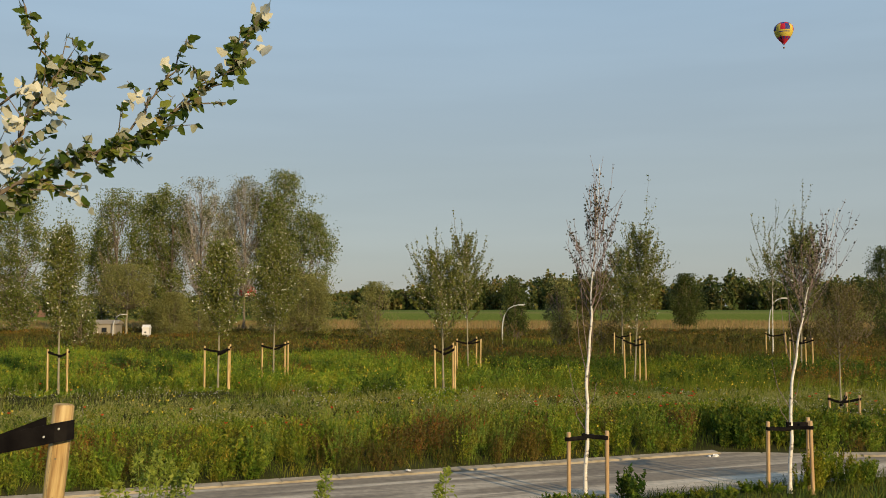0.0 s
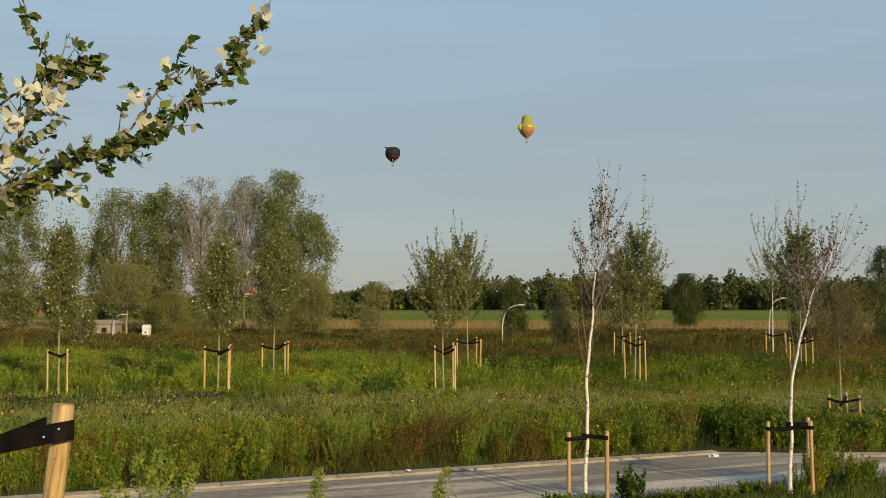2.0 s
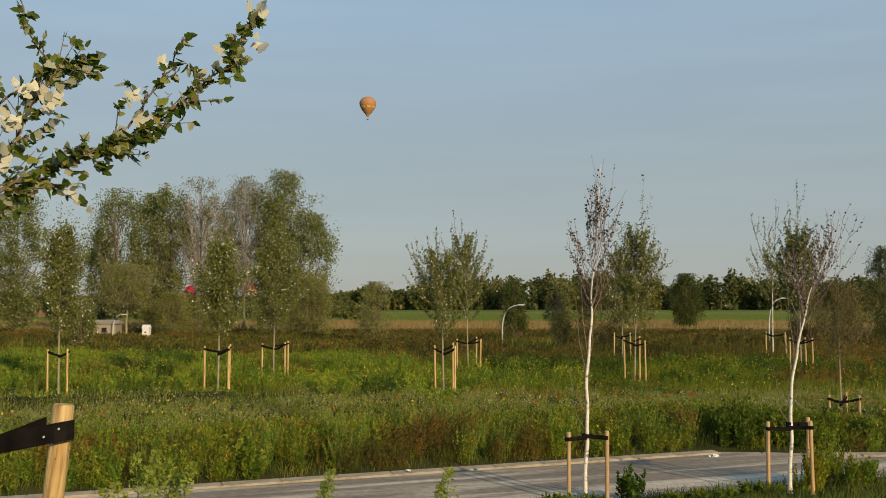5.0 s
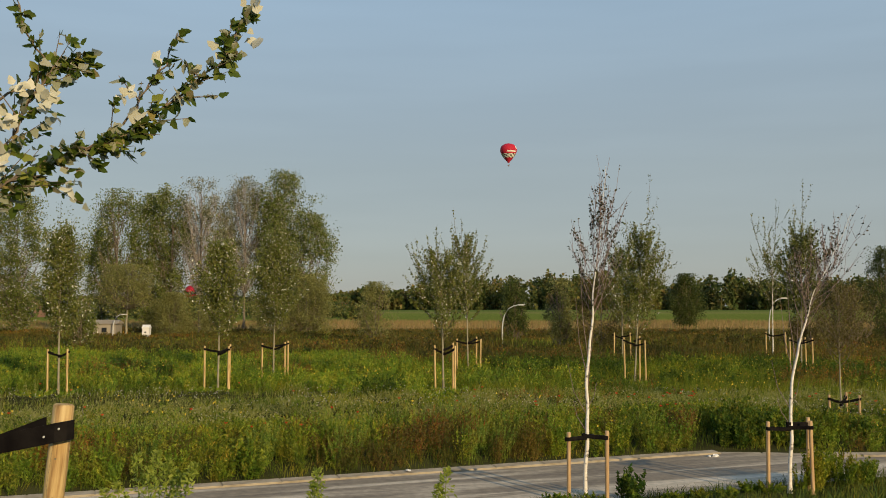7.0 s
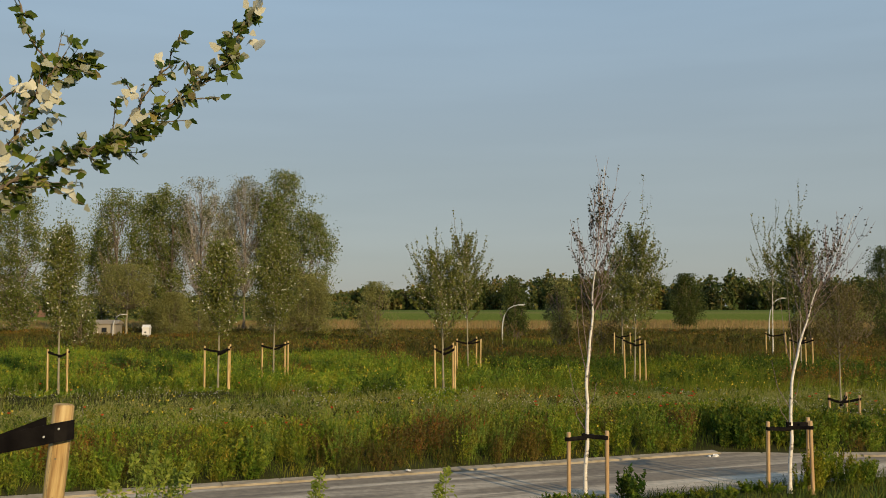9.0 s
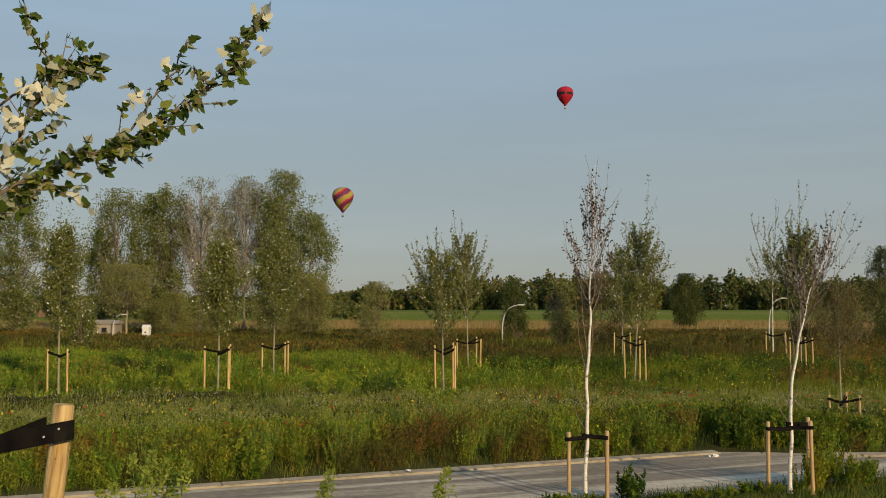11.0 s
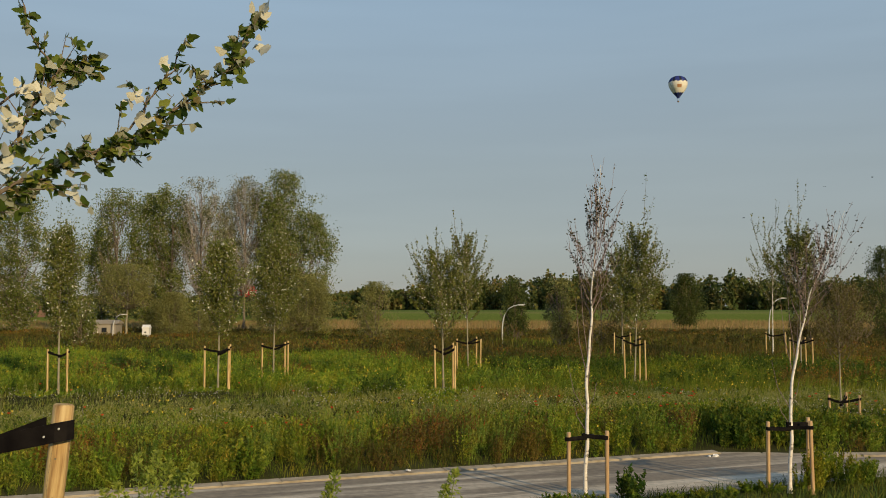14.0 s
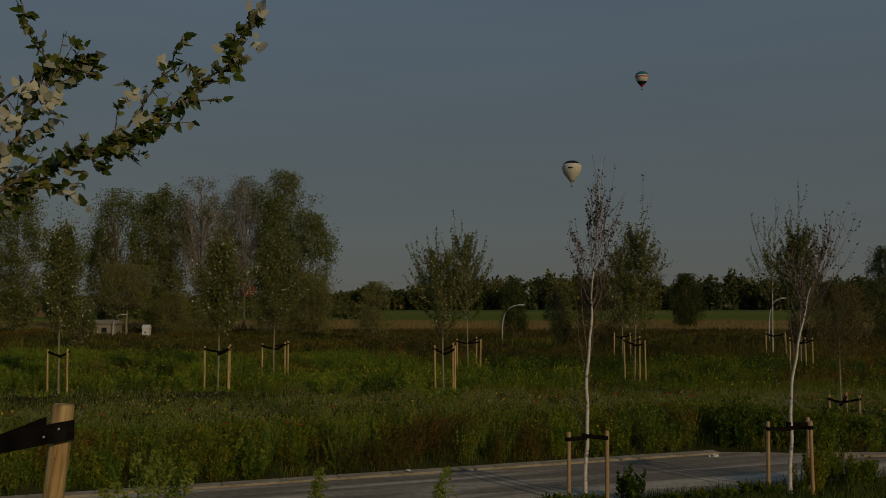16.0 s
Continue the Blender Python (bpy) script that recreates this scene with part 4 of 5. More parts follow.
    brown = (smooth01((band - 41 - 12 * smooth01((0.02 - side) / 0.2)) / 6) + 0.7 * jit > 0.5)
    mix = vnoise(x, y, 2.3, 43) + jit * 0.8
    bright = ~brown & (mix - 0.9 * smooth01((side + 0.02) / 0.25) > 0.18)
    deep = ~brown & ~bright & (mix - 0.20 * smooth01((side - 0.02) / 0.2) < 0.38)
    green = ~brown & ~bright & ~deep
    tall = (0.30 + 0.50 * lumps(x * 0.6, y * 0.4)) * (0.75 + 0.5 * rng.random(len(x))) * np.clip(1.15 - 0.35 * smooth01((y - 44) / 8), 0.5, 1.2)
    for sel, name, mat, leaf, per, label in (
            (bright, "tansy_stand", M_FERN, 0.115, 8, "tall bright green feathery plants in the meadow"),
            (green, "meadow_weeds", M_HERB, 0.115, 8, "clumps of leafy green weeds in the meadow"),
            (deep, "deep_green_weeds", M_DEEP, 0.12, 8, "dark green leafy weeds in the meadow"),
            (brown, "withered_stand", M_WITHER, 0.110, 7, "tall brownish withering plants in the meadow")):
        stand(name, mat, label, "wild plants", x[sel], y[sel], tall[sel], 0.30, 8, per, leaf, rng, 0.26)
    # back of the meadow, brown and rough
    x, y = scatter(70000, 46, 112, rng, 0.5, 3)
    n = len(x)
    hh = trodden(x, y) * (0.22 + 0.60 * vnoise(x, y, 4, 25)) * (0.5 + 0.6 * rng.random(n)) * (1 - 0.5 * smooth01((y - 62) / 16))
    br = vnoise(x, y, 7, 26) + 0.3 * rng.random(n) + 0.006 * (y - 70) > 0.55
    v, f = blades(x[~br], y[~br], hh[~br], 0.05, 0.5, rng, 1)
    tagged(link_np("rough_grass", v, f, M_GRASS), "rough olive grass at the back of the meadow", "grass", kind="stuff")
    v, f = blades(x[br], y[br], hh[br] * 1.1, 0.05, 0.5, rng, 1)
    tagged(link_np("brown_weeds", v, f, M_WITHER), "brown withered weeds at the back of the meadow", "wild plants", kind="stuff")
    x, y = scatter(3000, 50, 106, rng, 0.5, 3)
    k = vnoise(x, y, 5, 25) > 0.38
    x, y = x[k], y[k]
    rs = vnoise(x, y, 8, 44) + 0.3 * (rng.random(len(x)) - 0.5) > 0.72
    hh = (0.45 + 0.6 * rng.random(len(x))) * (1 - 0.45 * smooth01((y - 62) / 16))
    stand("back_weeds", M_WITHER, "tall bushy brown weeds behind the meadow", "weeds", x[~rs], y[~rs], hh[~rs], 0.5, 7, 6, 0.22, rng, 0.3)
    stand("russet_weeds", M_RUST, "russet seeding weeds behind the meadow", "weeds", x[rs], y[rs], hh[rs], 0.5, 7, 6, 0.20, rng, 0.3)
    # dry strip
    x, y = scatter(22000, 112, 162, rng, 0.5, 3)
    v, f = blades(x, y, 0.3 + 0.4 * rng.random(len(x)), 0.10, 0.4, rng, 1)
    tagged(link_np("straw_strip", v, f, M_STRAW), "strip of dry straw-coloured grass", "grass", kind="stuff")
    # verge before the road; its grass is coloured darker to stand for shade
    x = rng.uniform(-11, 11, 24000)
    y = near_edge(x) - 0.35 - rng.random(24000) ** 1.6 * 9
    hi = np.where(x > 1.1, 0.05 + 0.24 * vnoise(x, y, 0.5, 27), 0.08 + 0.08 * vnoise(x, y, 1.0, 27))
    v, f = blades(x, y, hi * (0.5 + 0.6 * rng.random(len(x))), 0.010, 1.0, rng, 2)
    tagged(link_np("verge_grass", v, f, M_VERGE_SHADED), "ragged green grass on the near verge, coloured dark for shade", "grass", kind="stuff")
    cx = np.array([1.62, 1.75, 1.9, 2.3, 2.72, 2.80, 2.88, 2.96, 3.5, 4.0, 4.4, 4.9, 5.2, 5.75, 5.95, 6.1, 6.25, 6.4, 6.6, 6.8, 7.0, 7.2, 6.05, 6.3, 6.5, 6.9])
    tall = np.array([.22, .18, .25, .18, .46, .58, .55, .42, .12, .14, .20, .18, .22, .42, .66, .76, .72, .66, .60, .52, .44, .38, .50, .60, .55, .40])
    cy = near_edge(cx) - 0.55 - 0.5 * rng.random(len(cx))
    leafy = (cx > 2.6) & (cx < 3.1)
    stand("verge_weeds", M_HERB, "bushy leafy weeds on the near verge", "weeds", cx[~leafy], cy[~leafy], tall[~leafy], 0.22, 24, 34, 0.055, rng, 0.34)
    stand("leafy_verge_weed", M_DEEP, "dark broad-leaved weed on the near verge", "weeds", cx[leafy], cy[leafy], tall[leafy], 0.12, 7, 22, 0.095, rng, 0.42)
    # flowers past counting
    def heads(name, n, y0, y1, mat, size, lo, hi, label, thr, seed):
        fx, fy = scatter(n, y0, y1, rng)
        k2 = clear(fx, fy, 0.5) & (vnoise(fx, fy, 1.8, seed) > thr)
        fx, fy = fx[k2], fy[k2]
        c2 = np.stack([fx, fy, ground_z(fx, fy) + rng.uniform(lo, hi, len(fx))], 1)
        pile = Pile()
        for a in range(3):
            pile.add(*leaf_quads(c2 + rng.normal(size=c2.shape) * size * 0.2, size, size * 0.9, 0, rng))
        tagged(link_np(name, *pile.arrays(), mat), label, "flowers", kind="stuff")
    heads("yellow_flowers", 1500, 16, 42, M_YELLOW, 0.036, 0.40, 0.75, "scattered small yellow wildflowers", 0.62, 31)
    heads("white_flowers", 3600, 21, 29, M_WHITEP, 0.017, 0.22, 0.42, "scattered small white wildflowers", 0.52, 32)


meadow()


def poppy_mesh():
    bm = bmesh.new()
    for i in range(4):
        a = i * math.pi / 2
        d, s = Vector((math.cos(a), math.sin(a), 0)), Vector((-math.sin(a), math.cos(a), 0))
        v = [bm.verts.new(p) for p in (Vector((0, 0, 0)), d * .022 + s * .026 + Vector((0, 0, .016)), d * .036 + Vector((0, 0, .034)), d * .022 - s * .026 + Vector((0, 0, .016)))]
        bm.faces.new(v)
    return bm


def poppies():
    rng = np.random.default_rng(91)
    first = None
    spots = []
    for cx, cy, n, s in ((5.6, 23.5, 12, 0.9), (5.0, 21.4, 4, 0.4), (-0.6, 21.5, 6, 1.8), (-5.5, 20, 7, 1.8), (2.8, 24.5, 4, 1.5), (9.3, 21.5, 5, 1.0), (-3, 18.2, 4, 1.2), (-9, 26, 4, 3), (7.5, 24, 5, 1.5)):
        spots += [(rng.normal(cx, s), rng.normal(cy, s * 0.7)) for _ in range(n)]
    for x, y in spots:
        if y < float(far_edge(x)) + 0.6:
            continue
        z = float(ground_z(x, y))
        h = rng.uniform(0.50, 0.78)
        m = pose(x, y, z, rng.uniform(-8, 8), rng.uniform(-8, 8), rng.uniform(0, 360))
        if first is None:
            first = empty_thing("poppy", "red poppy flower in the grass", "flower", m, "poppies")
            fl = part("petals", poppy_mesh(), M_RED, first)
            fl.location = (0, 0, 0.62)
            link_np("stem", *tube([(0, 0, 0), (0.01, 0, 0.3), (0, 0, 0.62)], [.004, .003, .003], 4), M_HERB, first)
        else:
            copy_thing(first, m)


poppies()


# ---- near tree with its stake ----
LEAF_V = np.array([(0, 0), (.35, 0), (.66, 0), (1.05, 0), (.10, .22), (.30, .42), (.50, .29), (.74, .26), (.10, -.22), (.30, -.42), (.50, -.29), (.74, -.26)])
LEAF_F = np.array([(0, 1, 5, 4), (1, 2, 6, 5), (2, 3, 7, 6), (0, 8, 9, 1), (1, 9, 10, 2), (2, 10, 11, 3)])


def lobed_leaves(base, direction, size, rng, curl=0.25, facing=None):
    """Lobed leaves with a folded midrib, on their stalks."""
    n = len(base)
    a = unit(direction)
    b2 = unit(np.cross(a, rng.normal(size=(n, 3)) + np.array([0, 0, 0.6])))
    if facing is not None:
        b2 = unit(np.cross(a, np.array(facing) + rng.normal(size=(n, 3)) * 0.25))
    c = np.cross(a, b2)
    s = size * (0.55 + 0.7 * rng.random(n))[:, None, None]
    u, w = LEAF_V[:, 0][None, :, None], LEAF_V[:, 1][None, :, None]
    v = base[:, None] + s * (a[:, None] * u + b2[:, None] * w * 1.05 + c[:, None] * (np.abs(w) * curl - (u ** 2) * curl * 0.6 * rng.random((n, 1, 1))))
    f = (np.arange(n) * 12)[:, None, None] + LEAF_F[None]
    return v.reshape(-1, 3), f.reshape(-1, 4)


def leafy_limb(tree, origin, path, r0, seed, twigs, per, size=0.045, twig_len=0.30, silver=(), name="limb"):
    """A limb with side twigs, green leaves and bunches of leaves turned to their white side."""
    rng = np.random.default_rng(seed)
    p = np.array(path, float) - np.array(origin)
    t = np.linspace(0, 1, len(p))
    tt = np.linspace(0, 1, 18)
    q = np.stack([np.interp(tt, t, p[:, c]) for c in range(3)], 1) + rng.normal(size=(18, 3)) * 0.006
    wood = Pile()
    wood.add(*tube(q, np.linspace(r0, 0.0022, 18), 6))
    base, dirs = [], []
    for i in range(twigs):
        s = 0.16 + 0.84 * (i + rng.random()) / twigs
        o = np.array([np.interp(s, tt, q[:, c]) for c in range(3)])
        fwd = unit(np.array([np.interp(min(1, s + .05), tt, q[:, c]) - np.interp(max(0, s - .05), tt, q[:, c]) for c in range(3)]))
        d = unit(fwd * 1.0 + rng.normal(size=3) * np.array([0.5, 0.5, 0.55]))
        ln = twig_len * (0.35 + 0.8 * rng.random()) * (1.2 - 0.85 * s)
        e = o + d * ln
        wood.add(*tube([o, o + d * ln * .55 + np.array([0, 0, -.004]), e], [.0032, .0022, .0012], 4))
        for _ in range(per):
            k = 0.15 + 0.9 * rng.random()
            base.append(o + d * ln * k)
            dirs.append(d * 0.55 + rng.normal(size=3) * 0.75 + np.array([0.25, 0, -0.45]))
    base, dirs = np.array(base), np.array(dirs)
    limb = link_np(name, *wood.arrays(), M_TWIG, tree, smooth=True)
    limb.location = Vector(origin) - tree.location
    link_np("leaves", *lobed_leaves(base, dirs, size, rng), M_NEARLEAF, limb)
    if silver:
        sb, sd = [], []
        for x, y, z, n in silver:
            for _ in range(n * 2):
                sb.append(np.array((x, y, z)) - np.array(origin) + rng.normal(size=3) * 0.014)
                sd.append(rng.normal(size=3) * 0.5 + np.array([0.25, -0.2, 0.1]))
        link_np("upturned_leaves", *lobed_leaves(np.array(sb), np.array(sd), size * 1.35, rng, 0.3, (0.25, -0.8, 0.3)), M_SILVER, limb, "leaves turned to their white felted side")
    return limb


poplar = empty_thing("silver_poplar", "young silver poplar, leaves green above and white below", "tree", pose(-2.55, 3.95, 1.38))
link_np("trunk", *tube([(0, 0, -0.1), (0.01, 0, 0.9), (0.0, 0, 1.9), (0.03, 0, 3.0), (0, 0, 4.4)], [.045, .038, .034, .026, .012], 10), M_PALEBARK, poplar, smooth=True)
O_A = (-2.53, 3.95, 3.02)
LIMB_A = leafy_limb(poplar, O_A, [O_A, (-2.2, 3.98, 3.29), (-1.88, 4.0, 3.47), (-1.56, 4.0, 3.61), (-1.38, 4.0, 3.68), (-1.20, 4.0, 3.775), (-0.985, 4.0, 3.935), (-0.875, 4.0, 4.06), (-0.805, 4.0, 4.21)], 0.011, 101, 56, 8,
                    silver=((-1.30, 3.96, 3.87, 3), (-1.24, 3.96, 3.75, 3), (-0.78, 3.97, 4.22, 2), (-0.78, 3.97, 4.09, 2), (-1.53, 3.95, 3.48, 2), (-0.93, 3.97, 4.06, 1)))
LIMB_E = leafy_limb(poplar, O_A, [(-1.33, 4.0, 3.735), (-1.24, 3.98, 3.86), (-1.15, 3.97, 3.98), (-1.08, 3.97, 4.13)], 0.005, 105, 10, 5, twig_len=0.13,
                    silver=((-1.15, 3.95, 4.02, 2),))
LIMB_F = leafy_limb(poplar, O_A, [(-1.90, 3.98, 3.46), (-1.70, 3.97, 3.55), (-1.45, 3.96, 3.66), (-1.22, 3.95, 3.72)], 0.005, 106, 30, 8, twig_len=0.17,
                    silver=())
O_B = (-2.53, 3.97, 3.12)
LIMB_B = leafy_limb(poplar, O_B, [O_B, (-2.15, 4.05, 3.42), (-1.88, 4.08, 3.66), (-1.76, 4.08, 3.90), (-1.66, 4.08, 4.01), (-1.55, 4.08, 4.07)], 0.010, 102, 46, 8,
                    silver=((-1.78, 4.02, 3.93, 4), (-1.67, 4.02, 3.86, 4), (-1.84, 4.02, 3.78, 5), (-1.87, 4.02, 3.60, 5), (-1.66, 4.02, 3.90, 3)))
O_C = (-2.53, 3.99, 3.3)
LIMB_C = leafy_limb(poplar, O_C, [O_C, (-2.2, 4.1, 3.7), (-1.70, 4.1, 4.02), (-1.80, 4.1, 4.18), (-1.87, 4.1, 4.40)], 0.008, 103, 18, 5, twig_len=0.14)
O_D = (-2.53, 3.93, 2.95)
LIMB_D = leafy_limb(poplar, O_D, [O_D, (-2.2, 3.95, 3.15), (-1.95, 3.97, 3.36), (-1.72, 3.97, 3.50)], 0.008, 104, 36, 9)

# the near stake, thicker, with its wide belt
near_stake = empty_thing("tree_support", "split pale pine stake with a wide black belt", "tree stake", pose(-1.455, 3.6, 1.38))
st = part("stake", stake_mesh(1.245, 0.038, random.Random(3)), M_STAKE, near_stake)
st.matrix_basis = Matrix.Translation((-0.09, 0, 0)) @ Euler((0, radians(5.2), 0.4)).to_matrix().to_4x4()
belt_pts = [(-0.02, 0.05, 1.14), (0.045, 0.035, 1.15), (0.068, 0.0, 1.155), (0.055, -0.035, 1.155), (0.02, -0.055, 1.15), (-0.05, -0.05, 1.135), (-0.25, -0.03, 1.095), (-0.5, 0.05, 1.055), (-0.8, 0.20, 1.02), (-1.10, 0.30, 1.0), (-1.13, 0.36, 1.0), (-1.08, 0.40, 1.0), (-0.7, 0.25, 1.03), (-0.3, 0.10, 1.07), (-0.06, 0.06, 1.16)]
near_belt = part("belt", strap_mesh(belt_pts, 0.072, 0.003), M_BELT, near_stake, "wide black rubber belt")
for bx, bz in ((0.035, 1.165), (-0.02, 1.135)):
    bm = bmesh.new()
    bmesh.ops.create_cone(bm, cap_ends=True, segments=8, radius1=0.0045, radius2=0.003, depth=0.004)
    nl = part("nail", bm, M_METAL, near_belt)
    nl.matrix_basis = Matrix.Translation((bx, -0.058, bz)) @ Matrix.Rotation(math.pi / 2, 4, "X")


# a drying crack and a knot on the near stake
bm = bmesh.new()
prev = None
for i in range(14):
    t = i / 13
    cx, cz = -0.012 + 0.004 * math.sin(i * 1.7), 0.1 + t * 1.12
    wdt = 0.0016 * math.sin(math.pi * min(1, t * 1.4 + 0.02)) + 0.0004
    y0 = -math.sqrt(max(0.0001, 0.0386 ** 2 - cx ** 2)) - 0.0006
    row = (bm.verts.new((cx - wdt, y0, cz)), bm.verts.new((cx + wdt, y0, cz)))
    if prev:
        bm.faces.new((prev[0], row[0], row[1], prev[1]))
    prev = row
crack = part("crack", bm, M_BARK, st)
crack.matrix_basis = Matrix.Rotation(-0.4, 4, "Z")
for kx, kz, kr in ((0.012, 0.90, 0.008), (0.006, 1.05, 0.004)):
    bm = bmesh.new()
    bmesh.ops.create_circle(bm, cap_ends=True, segments=12, radius=kr)
    kn = part("knot", bm, M_BARK, st)
    kn.matrix_basis = Matrix.Rotation(-0.4, 4, "Z") @ Matrix.Translation((kx, -math.sqrt(0.0386 ** 2 - kx ** 2) - 0.002, kz)) @ Matrix.Rotation(math.pi / 2, 4, "X")


# near shoots that sway before the road
def shoot(x, y, top, seed, spread, n, label, mat=M_SHOOT, leaf=0.032):
    rng = np.random.default_rng(seed)
    gz = float(ground_z(x, y))
    e = empty_thing("weed_plant", label, "plant", pose(x, y, gz - 0.02), "near weeds")
    h = top - gz
    stems, base, dirs = Pile(), [], []
    for i in range(n):
        ox, oy = rng.normal(size=2) * spread
        hh = h * (1 if i == 0 else rng.uniform(0.72, 0.98))
        pts = [(ox * .3, oy * .3, 0), (ox * .7, oy * .7, hh * .6), (ox, oy, hh)]
        stems.add(*tube(pts, [.006, .004, .0015], 5))
        for _ in range(230):
            t = 1 - rng.random() ** 1.6 * 0.7
            a = rng.random() * 6.283
            r8 = 0.09 * (1.05 - t) * rng.random() * 2
            base.append((ox * t + math.cos(a) * r8, oy * t + math.sin(a) * r8, hh * t))
            dirs.append((math.cos(a), math.sin(a), 0.2 + 1.1 * max(0, t - .8) * 4))
    link_np("stems", *stems.arrays(), mat, e)
    link_np("leaves", *leaf_quads(np.array(base) + unit(np.array(dirs)) * leaf * 0.6, leaf * 1.1, leaf * 0.42, 0.0, rng, np.array(dirs)), mat, e)
    return e


SHOOTS = [shoot(-0.80, 6.0, 1.99, 201, 0.03, 2, "lime-green weed shoot near the camera"),
          shoot(-0.03, 6.2, 1.96, 202, 0.03, 2, "lime-green weed shoot near the camera"),
          shoot(-1.92, 6.3, 2.04, 203, 0.15, 9, "bushy lime-green weed near the camera", leaf=0.036)]


# ---- far houses and street lamps ----
def street_lamp(x, y, h, reach, label):
    e = empty_thing("street_lamp", label, "street lamp", pose(x, y, 0), "street lamps")
    link_np("pole", *tube([(0, 0, -0.1), (0, 0, h * .35), (0.02 * reach, 0, h * .55), (reach * .12, 0, h * .74), (reach * .36, 0, h * .90), (reach * .68, 0, h * .975), (reach, 0, h)], [.055, .05, .042, .038, .034, .03, .026], 8), M_METAL, e, smooth=True)
    bm = bmesh.new()
    bmesh.ops.create_cube(bm, size=1)
    bmesh.ops.scale(bm, vec=(0.55, 0.18, 0.09), verts=bm.verts)
    bmesh.ops.bevel(bm, geom=bm.edges[:], offset=0.03, segments=2, affect="EDGES")
    hd = part("lamp_head", bm, M_METAL, e)
    hd.location = (reach + 0.15, 0, h)
    return e


street_lamp(-29.6, 85.5, 2.2, 0.8, "pale curved street lamp beyond the meadow")
street_lamp(4.42, 71, 3.05, 1.25, "pale curved street lamp beyond the meadow")
street_lamp(24.3, 71, 3.55, 1.0, "pale curved street lamp beyond the meadow")


def house(x, y, w, d, wall_h, roof_h, wall_mat, roof_mat, label, turn=0, windows=2):
    e = empty_thing("house", label, "house", pose(x, y, 0, 0, 0, turn), "far houses")
    bm = bmesh.new()
    bmesh.ops.create_cube(bm, size=1)
    bmesh.ops.scale(bm, vec=(w, d, wall_h), verts=bm.verts)
    bmesh.ops.translate(bm, vec=(0, 0, wall_h / 2), verts=bm.verts)
    part("wall", bm, wall_mat, e)
    bm = bmesh.new()
    o = min(0.35, w * 0.08)
    a = [bm.verts.new(p) for p in ((-w / 2 - o, -d / 2 - o, wall_h - .1), (w / 2 + o, -d / 2 - o, wall_h - .1), (w / 2 + o, d / 2 + o, wall_h - .1), (-w / 2 - o, d / 2 + o, wall_h - .1), (-w / 2 - o, 0, wall_h + roof_h), (w / 2 + o, 0, wall_h + roof_h))]
    for fc in ((0, 1, 5, 4), (2, 3, 4, 5), (1, 2, 5), (3, 0, 4), (3, 2, 1, 0)):
        bm.faces.new([a[i] for i in fc])
    roof = part("roof", bm, roof_mat, e)
    for i in range(windows):
        bm = bmesh.new()
        bmesh.ops.create_cube(bm, size=1)
        k = min(1.0, w / 6.5, wall_h / 2.6)
        bmesh.ops.scale(bm, vec=(1.4 * k, 0.12, 1.3 * k), verts=bm.verts)
        wd = part("window", bm, M_PANE, e)
        wd.location = ((i + 0.5) / windows * w - w / 2, -d / 2 - 0.02, wall_h * 0.55)
    if w < 4.5:
        return e
    bm = bmesh.new()
    bmesh.ops.create_cube(bm, size=1)
    bmesh.ops.scale(bm, vec=(0.7, 0.7, 1.4), verts=bm.verts)
    ch = part("chimney", bm, roof_mat, roof)
    ch.location = (w * 0.28, 0, wall_h + roof_h)
    return e


M_PANE = plain("dark_window_glass", (0.02, 0.022, 0.024), 0.3)
M_REDROOF = plain("red_clay_roof", (0.30, 0.085, 0.05))
M_BROWNROOF = plain("brown_roof", (0.22, 0.11, 0.07))
M_WHITEWALL = plain("white_render_wall", (0.72, 0.70, 0.66))
M_SHEDWALL = plain("grey_board_wall", (0.30, 0.26, 0.20))
M_SHEDROOF = plain("tan_sheet_roof", (0.32, 0.27, 0.20))
M_BRICKWALL = plain("brown_brick_wall", (0.26, 0.15, 0.10))
house(-30.6, 87, 2.0, 1.8, 1.45, 0.25, M_SHEDWALL, M_SHEDROOF, "low pale farm shed with grey roof", windows=1)
house(-27.05, 87, 0.6, 0.7, 1.05, 0.2, M_WHITEWALL, M_WHITEWALL, "small white garden shed with pale roof", windows=1)
house(-37.8, 345, 5, 6, 2.0, 1.8, M_BRICKWALL, M_REDROOF, "brick house with red tiled roof")
house(-104, 232, 11, 8, 2.2, 1.8, M_BRICKWALL, M_BROWNROOF, "long low barn with brown roof")


def crumpled_bag(x, y, z, size, seed):
    """A crushed scrap of white plastic."""
    rng = random.Random(seed)
    bm = bmesh.new()
    bmesh.ops.create_icosphere(bm, subdivisions=2, radius=1)
    for v in bm.verts:
        k = rng.uniform(0.6, 1.15)
        v.co = Vector((v.co.x * size * k, v.co.y * size * 0.6 * k, max(-0.2, v.co.z) * size * 0.45 * k + size * 0.09))
    e = empty_thing("plastic_litter", "crumpled white plastic scrap by the kerb", "litter", pose(x, y, z, 0, 0, seed * 40), "litter")
    part("scrap", bm, M_WHITEWALL, e)


crumpled_bag(5.42, 19.12, 0.0, 0.10, 1)
crumpled_bag(5.28, 19.06, 0.0, 0.07, 2)
crumpled_bag(-0.62, 17.22, 0.045, 0.07, 3)


